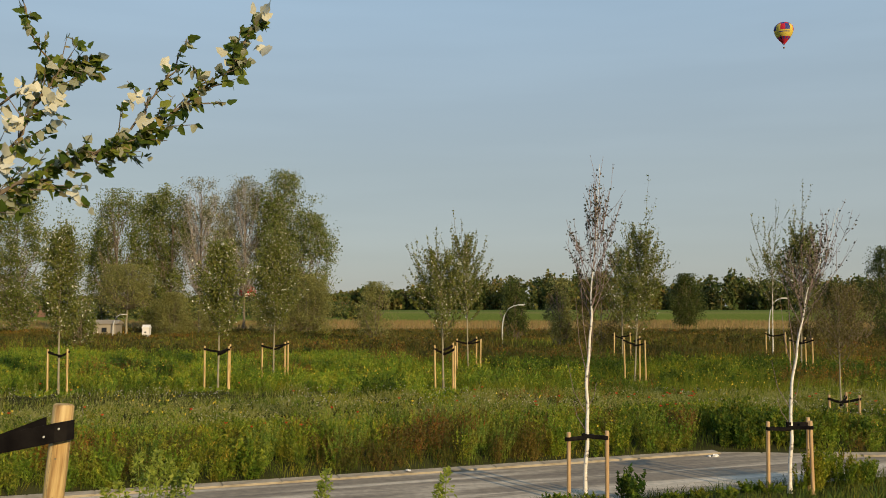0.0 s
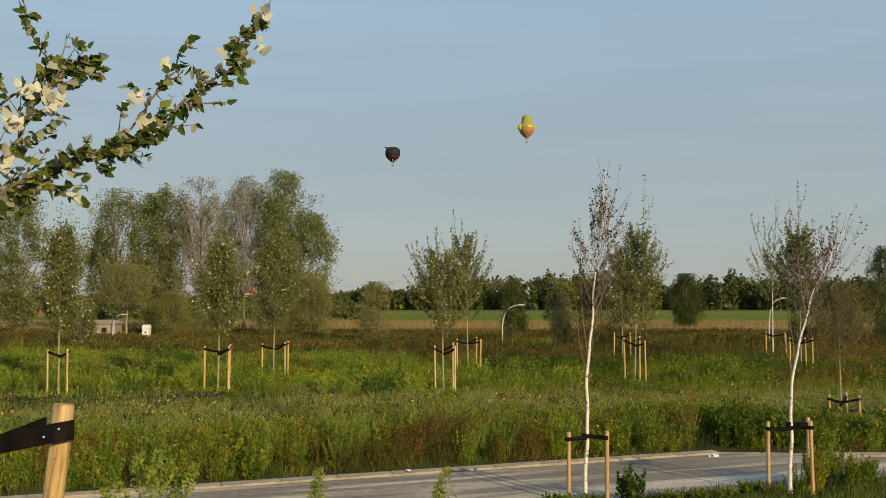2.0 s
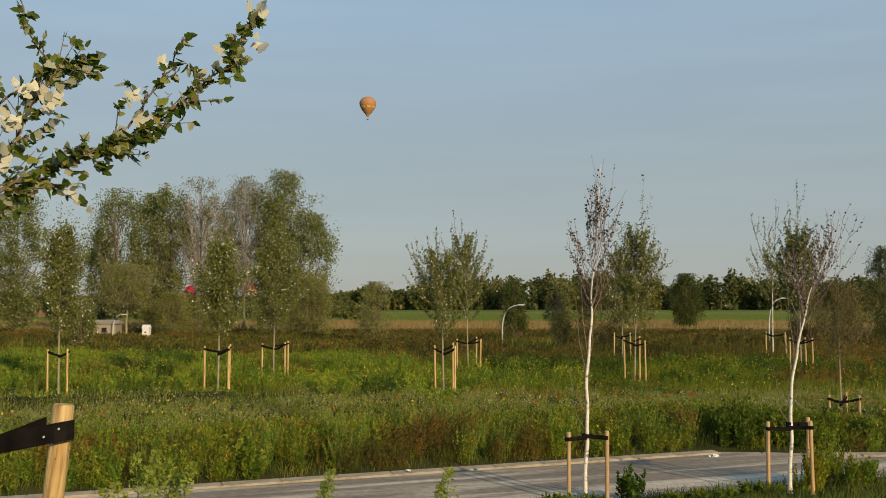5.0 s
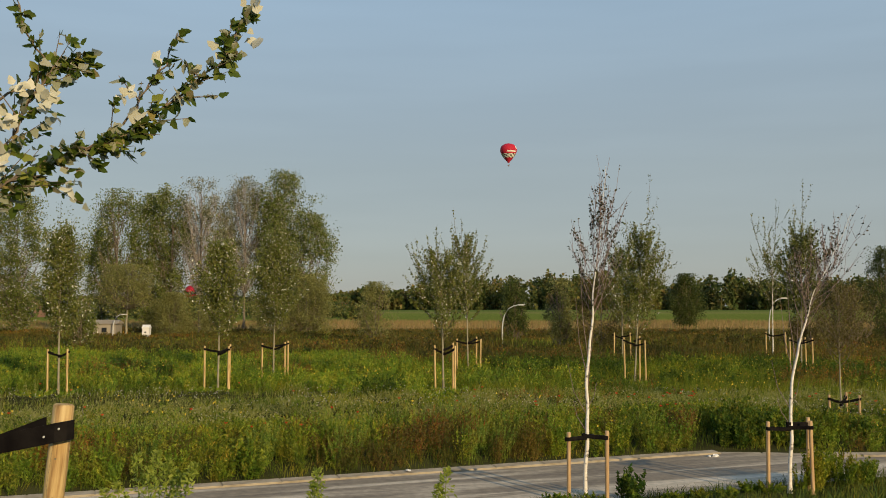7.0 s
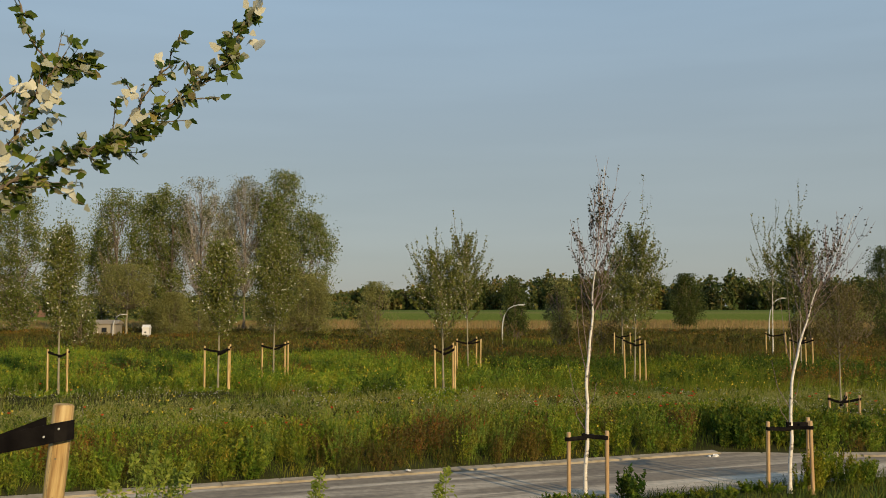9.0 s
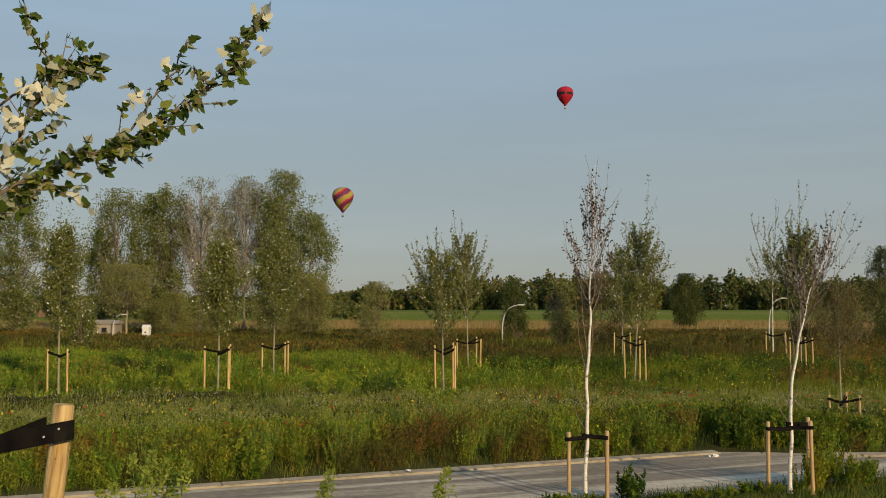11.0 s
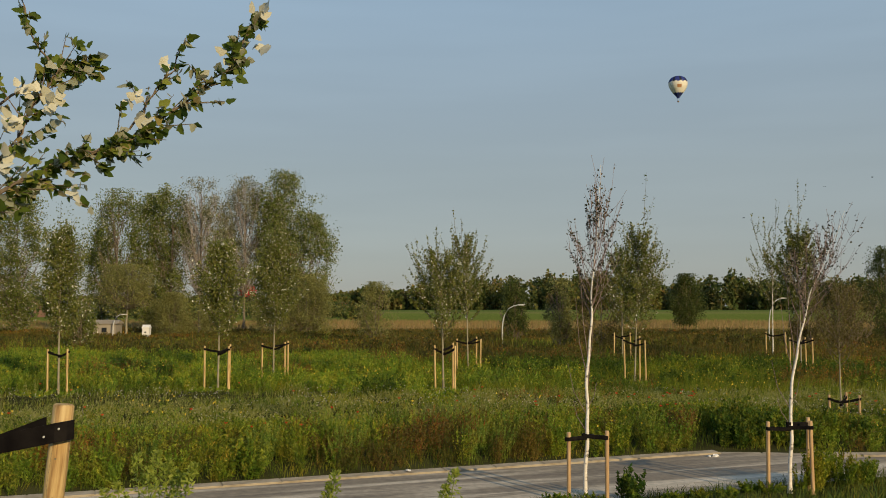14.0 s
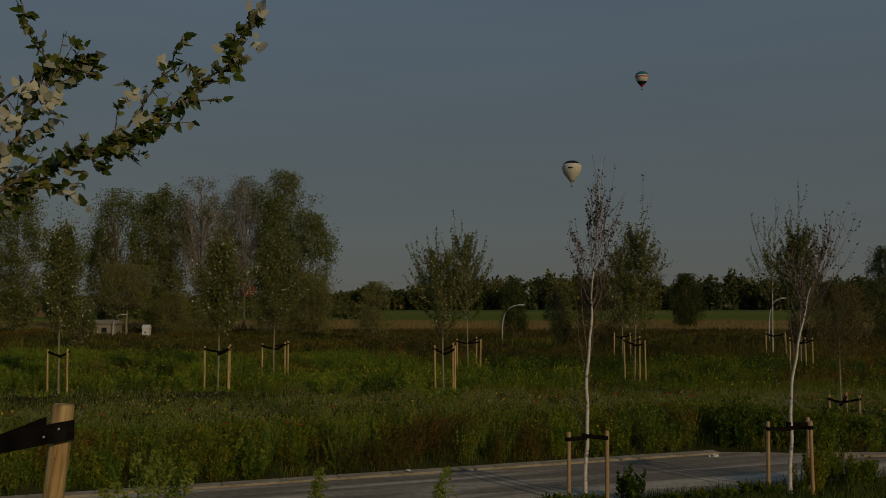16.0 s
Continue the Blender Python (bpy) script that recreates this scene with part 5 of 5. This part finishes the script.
# ---- hot-air balloons ----
PROFILE = [(0, .11), (.05, .17), (.12, .31), (.22, .52), (.32, .70), (.42, .845), (.52, .94), (.60, .985), (.66, 1.0), (.73, .985), (.80, .92), (.86, .82), (.91, .69), (.95, .53), (.98, .34), (1.0, .04)]
SACK = [(0, .09), (.05, .18), (.12, .42), (.20, .66), (.28, .82), (.36, .90), (.44, .92), (.50, .94), (.55, .90), (.60, .78), (.66, .66), (.72, .60), (.80, .58), (.87, .56), (.92, .56), (.94, .46), (.97, .42), (1.0, .30)]
LUMP = [(0, .10), (.06, .20), (.14, .42), (.24, .66), (.36, .86), (.48, .97), (.60, 1.0), (.72, .99), (.82, .93), (.90, .80), (.95, .62), (.98, .40), (1.0, .05)]


def balloon(label, mats, design, m, diameter=17.0, profile=PROFILE, tall=1.19, fins=False):
    """An envelope of bulging gores over skirt, wires and basket. design(gore, height) picks the cloth."""
    e = empty_thing("hot_air_balloon", label, "hot air balloon", m, "hot air balloons")
    gores, sub = 24, 2
    cols, rise0 = gores * sub, 3.6
    hgt = diameter * tall
    bm = bmesh.new()
    fine = np.linspace(0, 1, 30)
    rr = np.interp(fine, [p[0] for p in profile], [p[1] for p in profile]) * diameter / 2
    rings = []
    for t, r in zip(fine, rr):
        rings.append([bm.verts.new((r * (1 if j % sub else .972) * math.cos(2 * math.pi * j / cols), r * (1 if j % sub else .972) * math.sin(2 * math.pi * j / cols), rise0 + t * hgt)) for j in range(cols)])
    for i in range(len(fine) - 1):
        for j in range(cols):
            fc = bm.faces.new((rings[i][j], rings[i][(j + 1) % cols], rings[i + 1][(j + 1) % cols], rings[i + 1][j]))
            fc.material_index = design(j // sub, (fine[i] + fine[i + 1]) / 2)
            fc.smooth = True
    bm.faces.new(rings[-1]).material_index = design(0, 0.99)
    part("envelope", bm, mats, e)
    bm = bmesh.new()
    bmesh.ops.create_cube(bm, size=1)
    bmesh.ops.scale(bm, vec=(1.5, 1.2, 1.15), verts=bm.verts)
    bmesh.ops.translate(bm, vec=(0, 0, 0.575), verts=bm.verts)
    bmesh.ops.bevel(bm, geom=bm.edges[:], offset=0.12, segments=2, affect="EDGES")
    basket = part("basket", bm, M_WICKER, e)
    wires = Pile()
    for sx, sy in ((-.7, -.55), (.7, -.55), (.7, .55), (-.7, .55)):
        wires.add(*tube([(sx, sy, 1.1), (sx * 1.0, sy * 1.1, 3.7)], [.04, .03], 4))
    link_np("rigging", *wires.arrays(), M_BELT, basket)
    wires = Pile()
    wires.add(*tube([(-.5, 0, 2.3), (.5, 0, 2.3)], [.12, .12], 6))
    link_np("burner", *wires.arrays(), M_METAL, basket)
    if profile is SACK:
        for side in (-1, 1):
            bm = bmesh.new()
            bmesh.ops.create_uvsphere(bm, u_segments=14, v_segments=10, radius=diameter * 0.15)
            bmesh.ops.scale(bm, vec=(1.0, 1.0, 1.35), verts=bm.verts)
            for fc in bm.faces:
                fc.smooth = True
            arm = part("arm", bm, mats[0], e, "yellow bulging arm")
            arm.location = (side * diameter * 0.42, 0, rise0 + hgt * 0.47)
    if fins:
        wires = Pile()
        wires.add(*tube([(diameter * .30, 0, rise0 + hgt * .88), (diameter * .47, 0, rise0 + hgt * .93), (diameter * .60, 0, rise0 + hgt * .91)], [1.0, .8, .3], 8))
        link_np("flap", *wires.arrays(), mats[0], e)
    return e


def cloth(name, c):
    return foliage(name, [(0, tuple(v * .96 for v in c)), (1, c)], None, gloss=0.55, through_light=0.12)


M_WICKER = plain("brown_wicker", (0.20, 0.11, 0.05))
C_YELLOW, C_RED, C_BLUE, C_WHITE = cloth("yellow_cloth", (0.64, 0.48, 0.09)), cloth("red_cloth", (0.50, 0.025, 0.05)), cloth("blue_cloth", (0.035, 0.05, 0.22)), cloth("white_cloth", (0.78, 0.74, 0.64))
C_BLACK, C_ORANGE, C_GREEN, C_PURPLE = cloth("charcoal_cloth", (0.025, 0.028, 0.035)), cloth("orange_cloth", (0.46, 0.23, 0.11)), cloth("olive_cloth", (0.34, 0.34, 0.07)), cloth("purple_cloth", (0.16, 0.04, 0.10))
C_TEAL, C_PINK = cloth("teal_cloth", (0.03, 0.20, 0.19)), cloth("crimson_cloth", (0.42, 0.02, 0.04))

FLIGHTS = {
    "striped": (840, [(0.0, 305.9, 233.2), (0.1, 321.2, 237.8), (0.2, 340.1, 242.9), (0.3, 358.5, 248.6), (0.4, 379.0, 255.3), (0.7, 435.4, 273.4), (16.0, 641.9, 341.1)]),
    "yellow": (840, [(0, -453.6, -0.0), (0.3, -184.2, 6.0), (0.8, -113.9, 76.2), (1.0, -83.9, 95.4), (1.2, -53.3, 110.6), (1.4, -25.7, 121.7), (1.5, -11.1, 125.8), (1.6, 8.1, 132.4), (1.8, 38.3, 140.0), (2.0, 74.6, 147.7), (2.2, 113.5, 156.3), (2.4, 152.5, 165.0), (2.6, 190.9, 171.6), (2.8, 228.4, 176.7), (3.0, 268.4, 184.4), (3.2, 309.7, 199.2), (3.4, 349.6, 217.7), (3.5, 368.1, 226.5), (3.8, 424.6, 251.2), (16.0, 630.7, 318.6)]),
    "dark": (1000, [(0, -566.7, -0.0), (1.0, -219.3, 7.1), (1.5, -132.6, 95.5), (1.6, -112.3, 101.5), (1.8, -85.5, 119.5), (2.0, -53.3, 150.2), (2.2, -16.2, 186.6), (2.4, 22.3, 222.4), (2.6, 64.5, 253.5), (2.8, 106.3, 280.5), (3.0, 153.7, 307.5), (3.3, 215.8, 347.0), (16.0, 460.5, 427.7)]),
    "redwhite": (1000, [(0, -593.5, -0.0), (0.6, -593.5, -0.0), (1.6, -219.3, 7.1), (2.1, -127.8, 85.3), (2.2, -104.0, 94.9), (2.4, -64.0, 108.1), (2.6, -28.1, 120.1), (2.8, 5.4, 130.9), (3.0, 43.7, 143.0), (3.2, 84.0, 158.7), (3.4, 123.6, 172.0), (3.5, 141.7, 177.5), (3.7, 176.0, 187.8), (4.0, 250.8, 210.9), (4.2, 298.6, 226.7), (4.9, 462.4, 273.1), (5.2, 529.4, 291.5), (16.0, 774.8, 371.7)]),
    "red": (950, [(0, -195.3, 0.0), (4.4, -195.3, 0.0), (5.5, -180.0, 24.0), (6.3, -98.8, 94.2), (6.5, -60.2, 109.1), (6.8, 10.8, 128.0), (7.0, 66.0, 142.9), (7.2, 124.3, 161.8), (7.5, 212.9, 183.7), (7.8, 300.6, 202.2), (8.0, 362.6, 216.1), (8.3, 447.4, 239.3), (8.5, 502.2, 253.2), (16.0, 735.0, 329.2)]),
    "crimson": (950, [(0, -249.8, -25.0), (3.7, -249.8, -25.0), (4.2, -249.8, 0.0), (8.5, -249.8, 0.0), (9.1, -208.3, 20.0), (9.7, -127.1, 83.4), (10.2, -36.4, 132.0), (11.0, 123.4, 201.0), (11.3, 182.6, 225.3), (11.5, 222.3, 242.7), (11.7, 273.1, 267.8), (12.0, 359.9, 299.9), (12.2, 412.3, 323.3), (16.0, 645.6, 399.9)]),
    "orange": (950, [(0, -275.0, -25.0), (2.9, -275.0, -25.0), (3.4, -268.0, 0.0), (3.8, -239.0, 48.0), (4.0, -211.4, 73.2), (4.2, -183.1, 99.2), (4.6, -130.0, 145.0), (5.0, -76.0, 190.0), (5.6, 9.0, 261.0), (6.0, 60.0, 320.0), (16.0, 300.0, 460.0)]),
    "rainbow": (750, [(0, -505.3, -0.0), (9.3, -505.3, -0.0), (10.3, -164.5, 5.3), (10.8, -100.3, 59.5), (11.3, -43.0, 78.4), (11.5, -19.7, 83.3), (11.7, 10.8, 96.0), (12.0, 57.6, 118.2), (12.3, 100.9, 136.8), (12.5, 128.0, 145.4), (12.7, 163.8, 158.7), (13.0, 224.6, 176.5), (13.3, 278.8, 198.0), (13.6, 332.4, 221.0), (13.9, 393.4, 246.4), (16.0, 577.9, 306.9)]),
    "blue": (840, [(0, -588.4, -0.0), (10.7, -588.4, -0.0), (11.7, -184.2, 6.0), (12.3, -104.5, 31.0), (12.5, -76.1, 42.6), (12.7, -41.1, 56.1), (13.0, 23.1, 82.8), (13.3, 76.5, 112.1), (13.7, 146.2, 148.2), (14.0, 210.3, 184.4), (14.4, 278.3, 220.8), (14.5, 293.6, 227.0), (14.7, 333.2, 250.2), (15.0, 390.3, 295.2), (16.0, 596.8, 363.1)]),
    "green": (1190, [(0, -865.2, -0.0), (12.7, -865.2, -0.0), (13.7, -260.9, 8.5), (14.3, -169.9, 108.9), (14.5, -134.5, 131.0), (14.7, -92.6, 161.1), (15.0, -18.6, 202.1), (15.3, 55.0, 228.0), (15.6, 133.1, 244.7), (15.8, 192.6, 259.1), (16.0, 252.2, 275.8)]),
    "white": (820, [(0, -618.2, -0.0), (12.8, -618.2, -0.0), (13.8, -179.8, 5.8), (14.4, -105.5, 38.9), (14.5, -94.8, 44.8), (14.7, -73.4, 53.1), (15.0, -33.8, 65.4), (15.3, 4.4, 79.1), (15.6, 47.1, 91.5), (15.8, 78.0, 98.4), (16.0, 111.9, 105.8)]),
}


def d_striped(g, t):
    if t > 0.60:
        return (0, 1, 2)[(g // 2) % 3] if t < 0.86 else (1, 2)[(g // 2) % 2]
    if 0.47 < t < 0.52 and g % 8 in (1, 2, 3, 4, 5):
        return 2
    return 0 if t > 0.30 else (2 if t > 0.20 and g % 2 else 1)


def d_yellow(g, t):
    return 1 if t < 0.46 else (0 if t < 0.56 and g % 12 in (0, 1, 11, 5, 6, 7) else 2)


def d_dark(g, t):
    return 1 if 0.33 < t < 0.38 and g % 3 else (2 if t < 0.2 and g % 4 == 0 else 0)


def d_redwhite(g, t):
    if t > 0.68:
        return 0
    if t > 0.60:
        return 1
    if t > 0.28:
        return 2 if (g * 5 + int(t * 25) * 3) % 7 < 3 else 1
    return 2 if t > 0.12 else 1


def d_red(g, t):
    g = g % 12
    if 0.70 < t < 0.85 and g in (8, 9):
        return 1
    if 0.52 < t < 0.60 and g in (3, 4, 5, 6, 7):
        return 1
    if 0.24 < t < 0.44:
        return (2, 1, 1)[(g + int(t * 22)) % 3]
    return 0


def d_crimson(g, t):
    return 1 if 0.52 < t < 0.66 and g % 4 != 3 else 0


def d_orange(g, t):
    return 1 if 0.40 < t < 0.50 and g % 3 else 0


def d_rainbow(g, t):
    k = (int(t * 17) - g) % 8
    return (0, 0, 1, 3, 2, 2, 3, 0)[k] if t > 0.10 else 0


def d_blue(g, t):
    tooth = 0.035 if g % 2 else 0
    if t > 0.70 + tooth or t < 0.24 - tooth:
        return 0 if g % 3 else 1
    return 2 if 0.42 < t < 0.55 and g % 8 in (2, 3) else 3


def d_green(g, t):
    if t > 0.74:
        return 0
    if t > 0.36:
        return 1 if not 0.60 < t < 0.66 else 3
    return 2 if t > 0.14 else 3


def d_white(g, t):
    if t > 0.84:
        return 0
    if t < 0.12:
        return 0 if g % 2 else 1
    return 0 if 0.60 < t < 0.66 and g % 8 in (1, 2) else 1


LOOKS = {
    "striped": ("yellow balloon with red and blue striped crown", [C_YELLOW, C_RED, C_BLUE], d_striped, {}),
    "yellow": ("yellow and orange figure-shaped balloon with olive top", [C_YELLOW, C_ORANGE, C_GREEN], d_yellow, {"diameter": 15.0, "profile": SACK, "tall": 1.42}),
    "dark": ("charcoal special-shape balloon with small flap", [C_BLACK, C_RED, C_WHITE], d_dark, {"diameter": 16.0, "profile": LUMP, "tall": 1.08, "fins": True}),
    "redwhite": ("red-topped balloon with white and dark lettered band", [C_PINK, C_WHITE, C_BLACK], d_redwhite, {"tall": 1.13}),
    "red": ("bright red balloon with white emblem and dark bars", [C_RED, C_WHITE, C_BLACK], d_red, {"tall": 1.16}),
    "crimson": ("crimson balloon with a dark band", [C_PINK, C_BLACK], d_crimson, {"tall": 1.16}),
    "orange": ("orange balloon rising behind the poplars", [C_ORANGE, C_YELLOW], d_orange, {}),
    "rainbow": ("balloon with spiral olive, orange and purple bands", [C_PURPLE, C_RED, C_GREEN, C_ORANGE], d_rainbow, {}),
    "blue": ("white balloon with blue crown and blue tip", [C_BLUE, C_BLACK, C_ORANGE, C_WHITE], d_blue, {}),
    "green": ("small white balloon with teal crown and red tip", [C_TEAL, C_WHITE, C_BLACK, C_RED], d_green, {}),
    "white": ("white balloon with dark crown", [C_BLACK, C_WHITE], d_white, {"tall": 1.15}),
}
BALLOONS = {}
for key, (label, mats, design, extra) in LOOKS.items():
    dist, rows = FLIGHTS[key]
    BALLOONS[key] = balloon(label, mats, design, pose(rows[0][1], dist, rows[0][2], 0, 0, 200), **extra)
# one that stays on its launching field behind the poplars
LATE = balloon("red balloon standing on its field behind the poplars", [C_RED, C_WHITE, C_BLACK], d_crimson, pose(-185, 900, -25), tall=1.16)


# ---- birds ----
def bird_mesh(span):
    bm = bmesh.new()
    s = span / 2
    pts = [(0, .22, 0), (.05, .05, .02), (0, -.25, 0), (-.05, .05, .02), (0, .05, -.04), (s, -.08, .10), (s * .5, .08, .12), (s * .5, -.10, .10), (-s, -.08, .10), (-s * .5, .08, .12), (-s * .5, -.10, .10)]
    v = [bm.verts.new(p) for p in pts]
    for fc in ((0, 1, 4), (1, 2, 4), (2, 3, 4), (3, 0, 4), (0, 3, 2, 1), (1, 6, 7), (6, 5, 7), (3, 10, 9), (9, 10, 8)):
        bm.faces.new([v[i] for i in fc])
    return bm


def bird(m):
    e = empty_thing("bird", "small dark bird in flight", "bird", m, "birds")
    part("body", bird_mesh(0.75), M_BELT, e)
    return e


BIRD_PATHS = [(150, (12.5, -36.4, 18.9), (55, 5)), (150, (12.5, -44.0, 16.5), (55, 6)), (150, (12.5, -47.4, 13.3), (50, 4)), (160, (7.0, 72.0, 15.0), (60, -2)), (160, (9.0, -36.7, 15.0), (52, 5))]
BIRDS = [bird(pose(x - v[0] * 1.6, d, z - v[1], 0, 0, -80)) for d, (t, x, z), v in BIRD_PATHS]


# ---- everything that moves ----
def motions():
    for key, (dist, rows) in FLIGHTS.items():
        walk(BALLOONS[key], [(t, pose(x, dist, z, 0, 0, 200 + 1.5 * t)) for t, x, z in rows])
    for b, (d, (t, x, z), (vx, vz)) in zip(BIRDS, BIRD_PATHS):
        m0, m1 = pose(x - vx * 1.6, d, z - vz, 0, 0, -80), pose(x + vx * 2.2, d, z + vz, 0, 0, -80)
        walk(b, [(0.0, m0), (t - 1.6, m0), (t, pose(x, d, z, 0, 0, -80)), (t + 2.2, m1), (16.0, m1)])
    walk(LATE, [(0.0, pose(-185, 900, -25)), (11.0, pose(-185, 900, -25)), (11.7, pose(-185, 900, 0)), (16.0, pose(-185, 900, 0))])
    # wind: birches lean from the foot, limbs swing at the trunk
    for tree, rows in ((BIRCH_A, WIND_A), (BIRCH_B, WIND_B)):
        loc = tree.location.copy()
        walk(tree, [(t, pose(loc.x, loc.y, loc.z, 0, a * 1.75, 0)) for t, a in rows])
    for limb, k in ((LIMB_A, 1.0), (LIMB_B, 0.8), (LIMB_C, 0.7), (LIMB_D, 0.9), (LIMB_E, 1.0), (LIMB_F, 1.0)):
        loc = limb.location.copy()
        walk(limb, [(t, pose(loc.x + 0.012 * a * k, loc.y, loc.z, 0, a * k * 0.65, 0)) for t, a in WIND_LIMB])
    for key, rows in (("t6", WIND_T6), ("t8", WIND_T8)):
        loc = YOUNG[key].location.copy()
        walk(YOUNG[key], [(t, pose(loc.x, loc.y, loc.z, 0, a, 0)) for t, a in rows])
    for s, rows in zip(SHOOTS, WIND_SHOOT):
        loc = s.location.copy()
        walk(s, [(t, pose(loc.x, loc.y, loc.z, 0, a, 0)) for t, a in rows])


WIND_T6 = [(0.0, 1.43), (0.5, 0.79), (1.0, 0.0), (1.5, -0.16), (2.0, 0.48), (2.5, 0.0), (3.0, 0.79), (3.5, 0.0), (4.0, 0.0), (6.5, 0.32), (7.0, 1.9), (7.5, 0.48), (8.0, 0.95), (8.5, 0.32), (9.0, 0.0), (11.5, 1.75), (12.0, 1.75), (12.5, 1.43), (13.0, 0.32), (13.5, 0.48), (14.0, 0.79), (14.5, 0.0), (15.0, -0.16), (15.5, 0.0), (16.0, 0.0)]
WIND_T8 = [(0.0, 1.35), (0.5, 0.34), (1.0, 0.51), (1.5, 0.0), (2.0, -0.17), (2.5, -0.51), (3.0, 0.84), (3.5, -0.17), (4.0, -0.51), (6.5, 0.34), (7.0, 1.35), (7.5, 0.51), (8.0, 0.51), (8.5, -0.17), (9.0, 0.0), (11.5, 0.34), (12.0, 1.85), (12.5, 0.84), (13.0, 0.0), (13.5, 0.0), (14.0, -0.17), (14.5, -0.17), (15.0, -0.51), (15.5, -0.17), (16.0, 0.0)]
WIND_A = [(0, 0.0), (0.5, -0.4), (1, 0.8), (1.5, 1.3), (2, 1.2), (2.5, 0.9), (3, 0.0), (3.5, -1.1), (4, 0.8), (5, 0.2), (6.5, 0.7), (7, 1.1), (7.5, 0.2), (8, 0.8), (8.5, 0.3), (9, 0.9), (10, 0.2), (11.5, -1.0), (12, 1.6), (12.5, 2.6), (13, 0.6), (13.5, 0.9), (14, 0.2), (14.5, 0.8), (15, 0.1), (15.5, 0.6), (16, 0.3)]
WIND_B = [(0, 0.0), (0.5, 1.0), (1, 1.8), (1.5, 3.4), (2, 2.4), (2.5, 3.5), (3, 0.2), (3.5, 0.2), (4, 2.0), (5, 1.2), (6.5, 1.6), (7, 2.8), (7.5, 1.6), (8, 2.0), (8.5, 2.2), (9, 3.5), (10, 1.0), (11.5, 1.0), (12, 2.0), (12.5, 2.8), (13, 1.6), (13.5, 2.2), (14, 1.4), (14.5, 1.6), (15, 1.8), (15.5, 1.0), (16, 0.8)]
WIND_LIMB = [(0, 0.0), (0.5, -0.6), (1, 1.2), (1.5, -0.5), (2, 0.0), (2.5, -0.7), (3, 0.1), (3.5, 0.8), (4, 0.1), (5, -0.6), (6.5, -1.5), (7, -1.6), (7.5, -1.6), (8, -1.5), (8.5, -1.4), (9, -1.2), (10, -0.8), (11.5, 0.3), (12, -0.4), (12.5, -0.7), (13, 0.4), (13.5, -0.5), (14, -0.2), (14.5, -0.3), (15, -0.1), (15.5, -0.9), (16, -0.7)]
WIND_SHOOT = [
    [(0, 2.0), (1, -1.0), (1.5, -3.0), (2.5, 3.0), (3.5, 22.0), (4.2, 10.0), (5, 4.0), (7, -3.0), (9, -2.0), (11.3, 4.0), (12.5, 4.0), (13.5, 0.0), (14.5, 14.0), (16, -2.0)],
    [(0, 0.0), (1.5, -1.0), (2.5, 2.0), (3.5, 8.0), (4.2, 4.0), (7, 0.0), (9, 0.0), (12.5, 0.0), (14.5, 6.0), (16, 0.0)],
    [(0, 1.0), (1.5, 1.0), (3.5, 1.5), (5, 0.0), (7, 0.5), (9, -1.0), (12.5, -2.0), (14.5, 1.0), (16, 0.0)]]
motions()
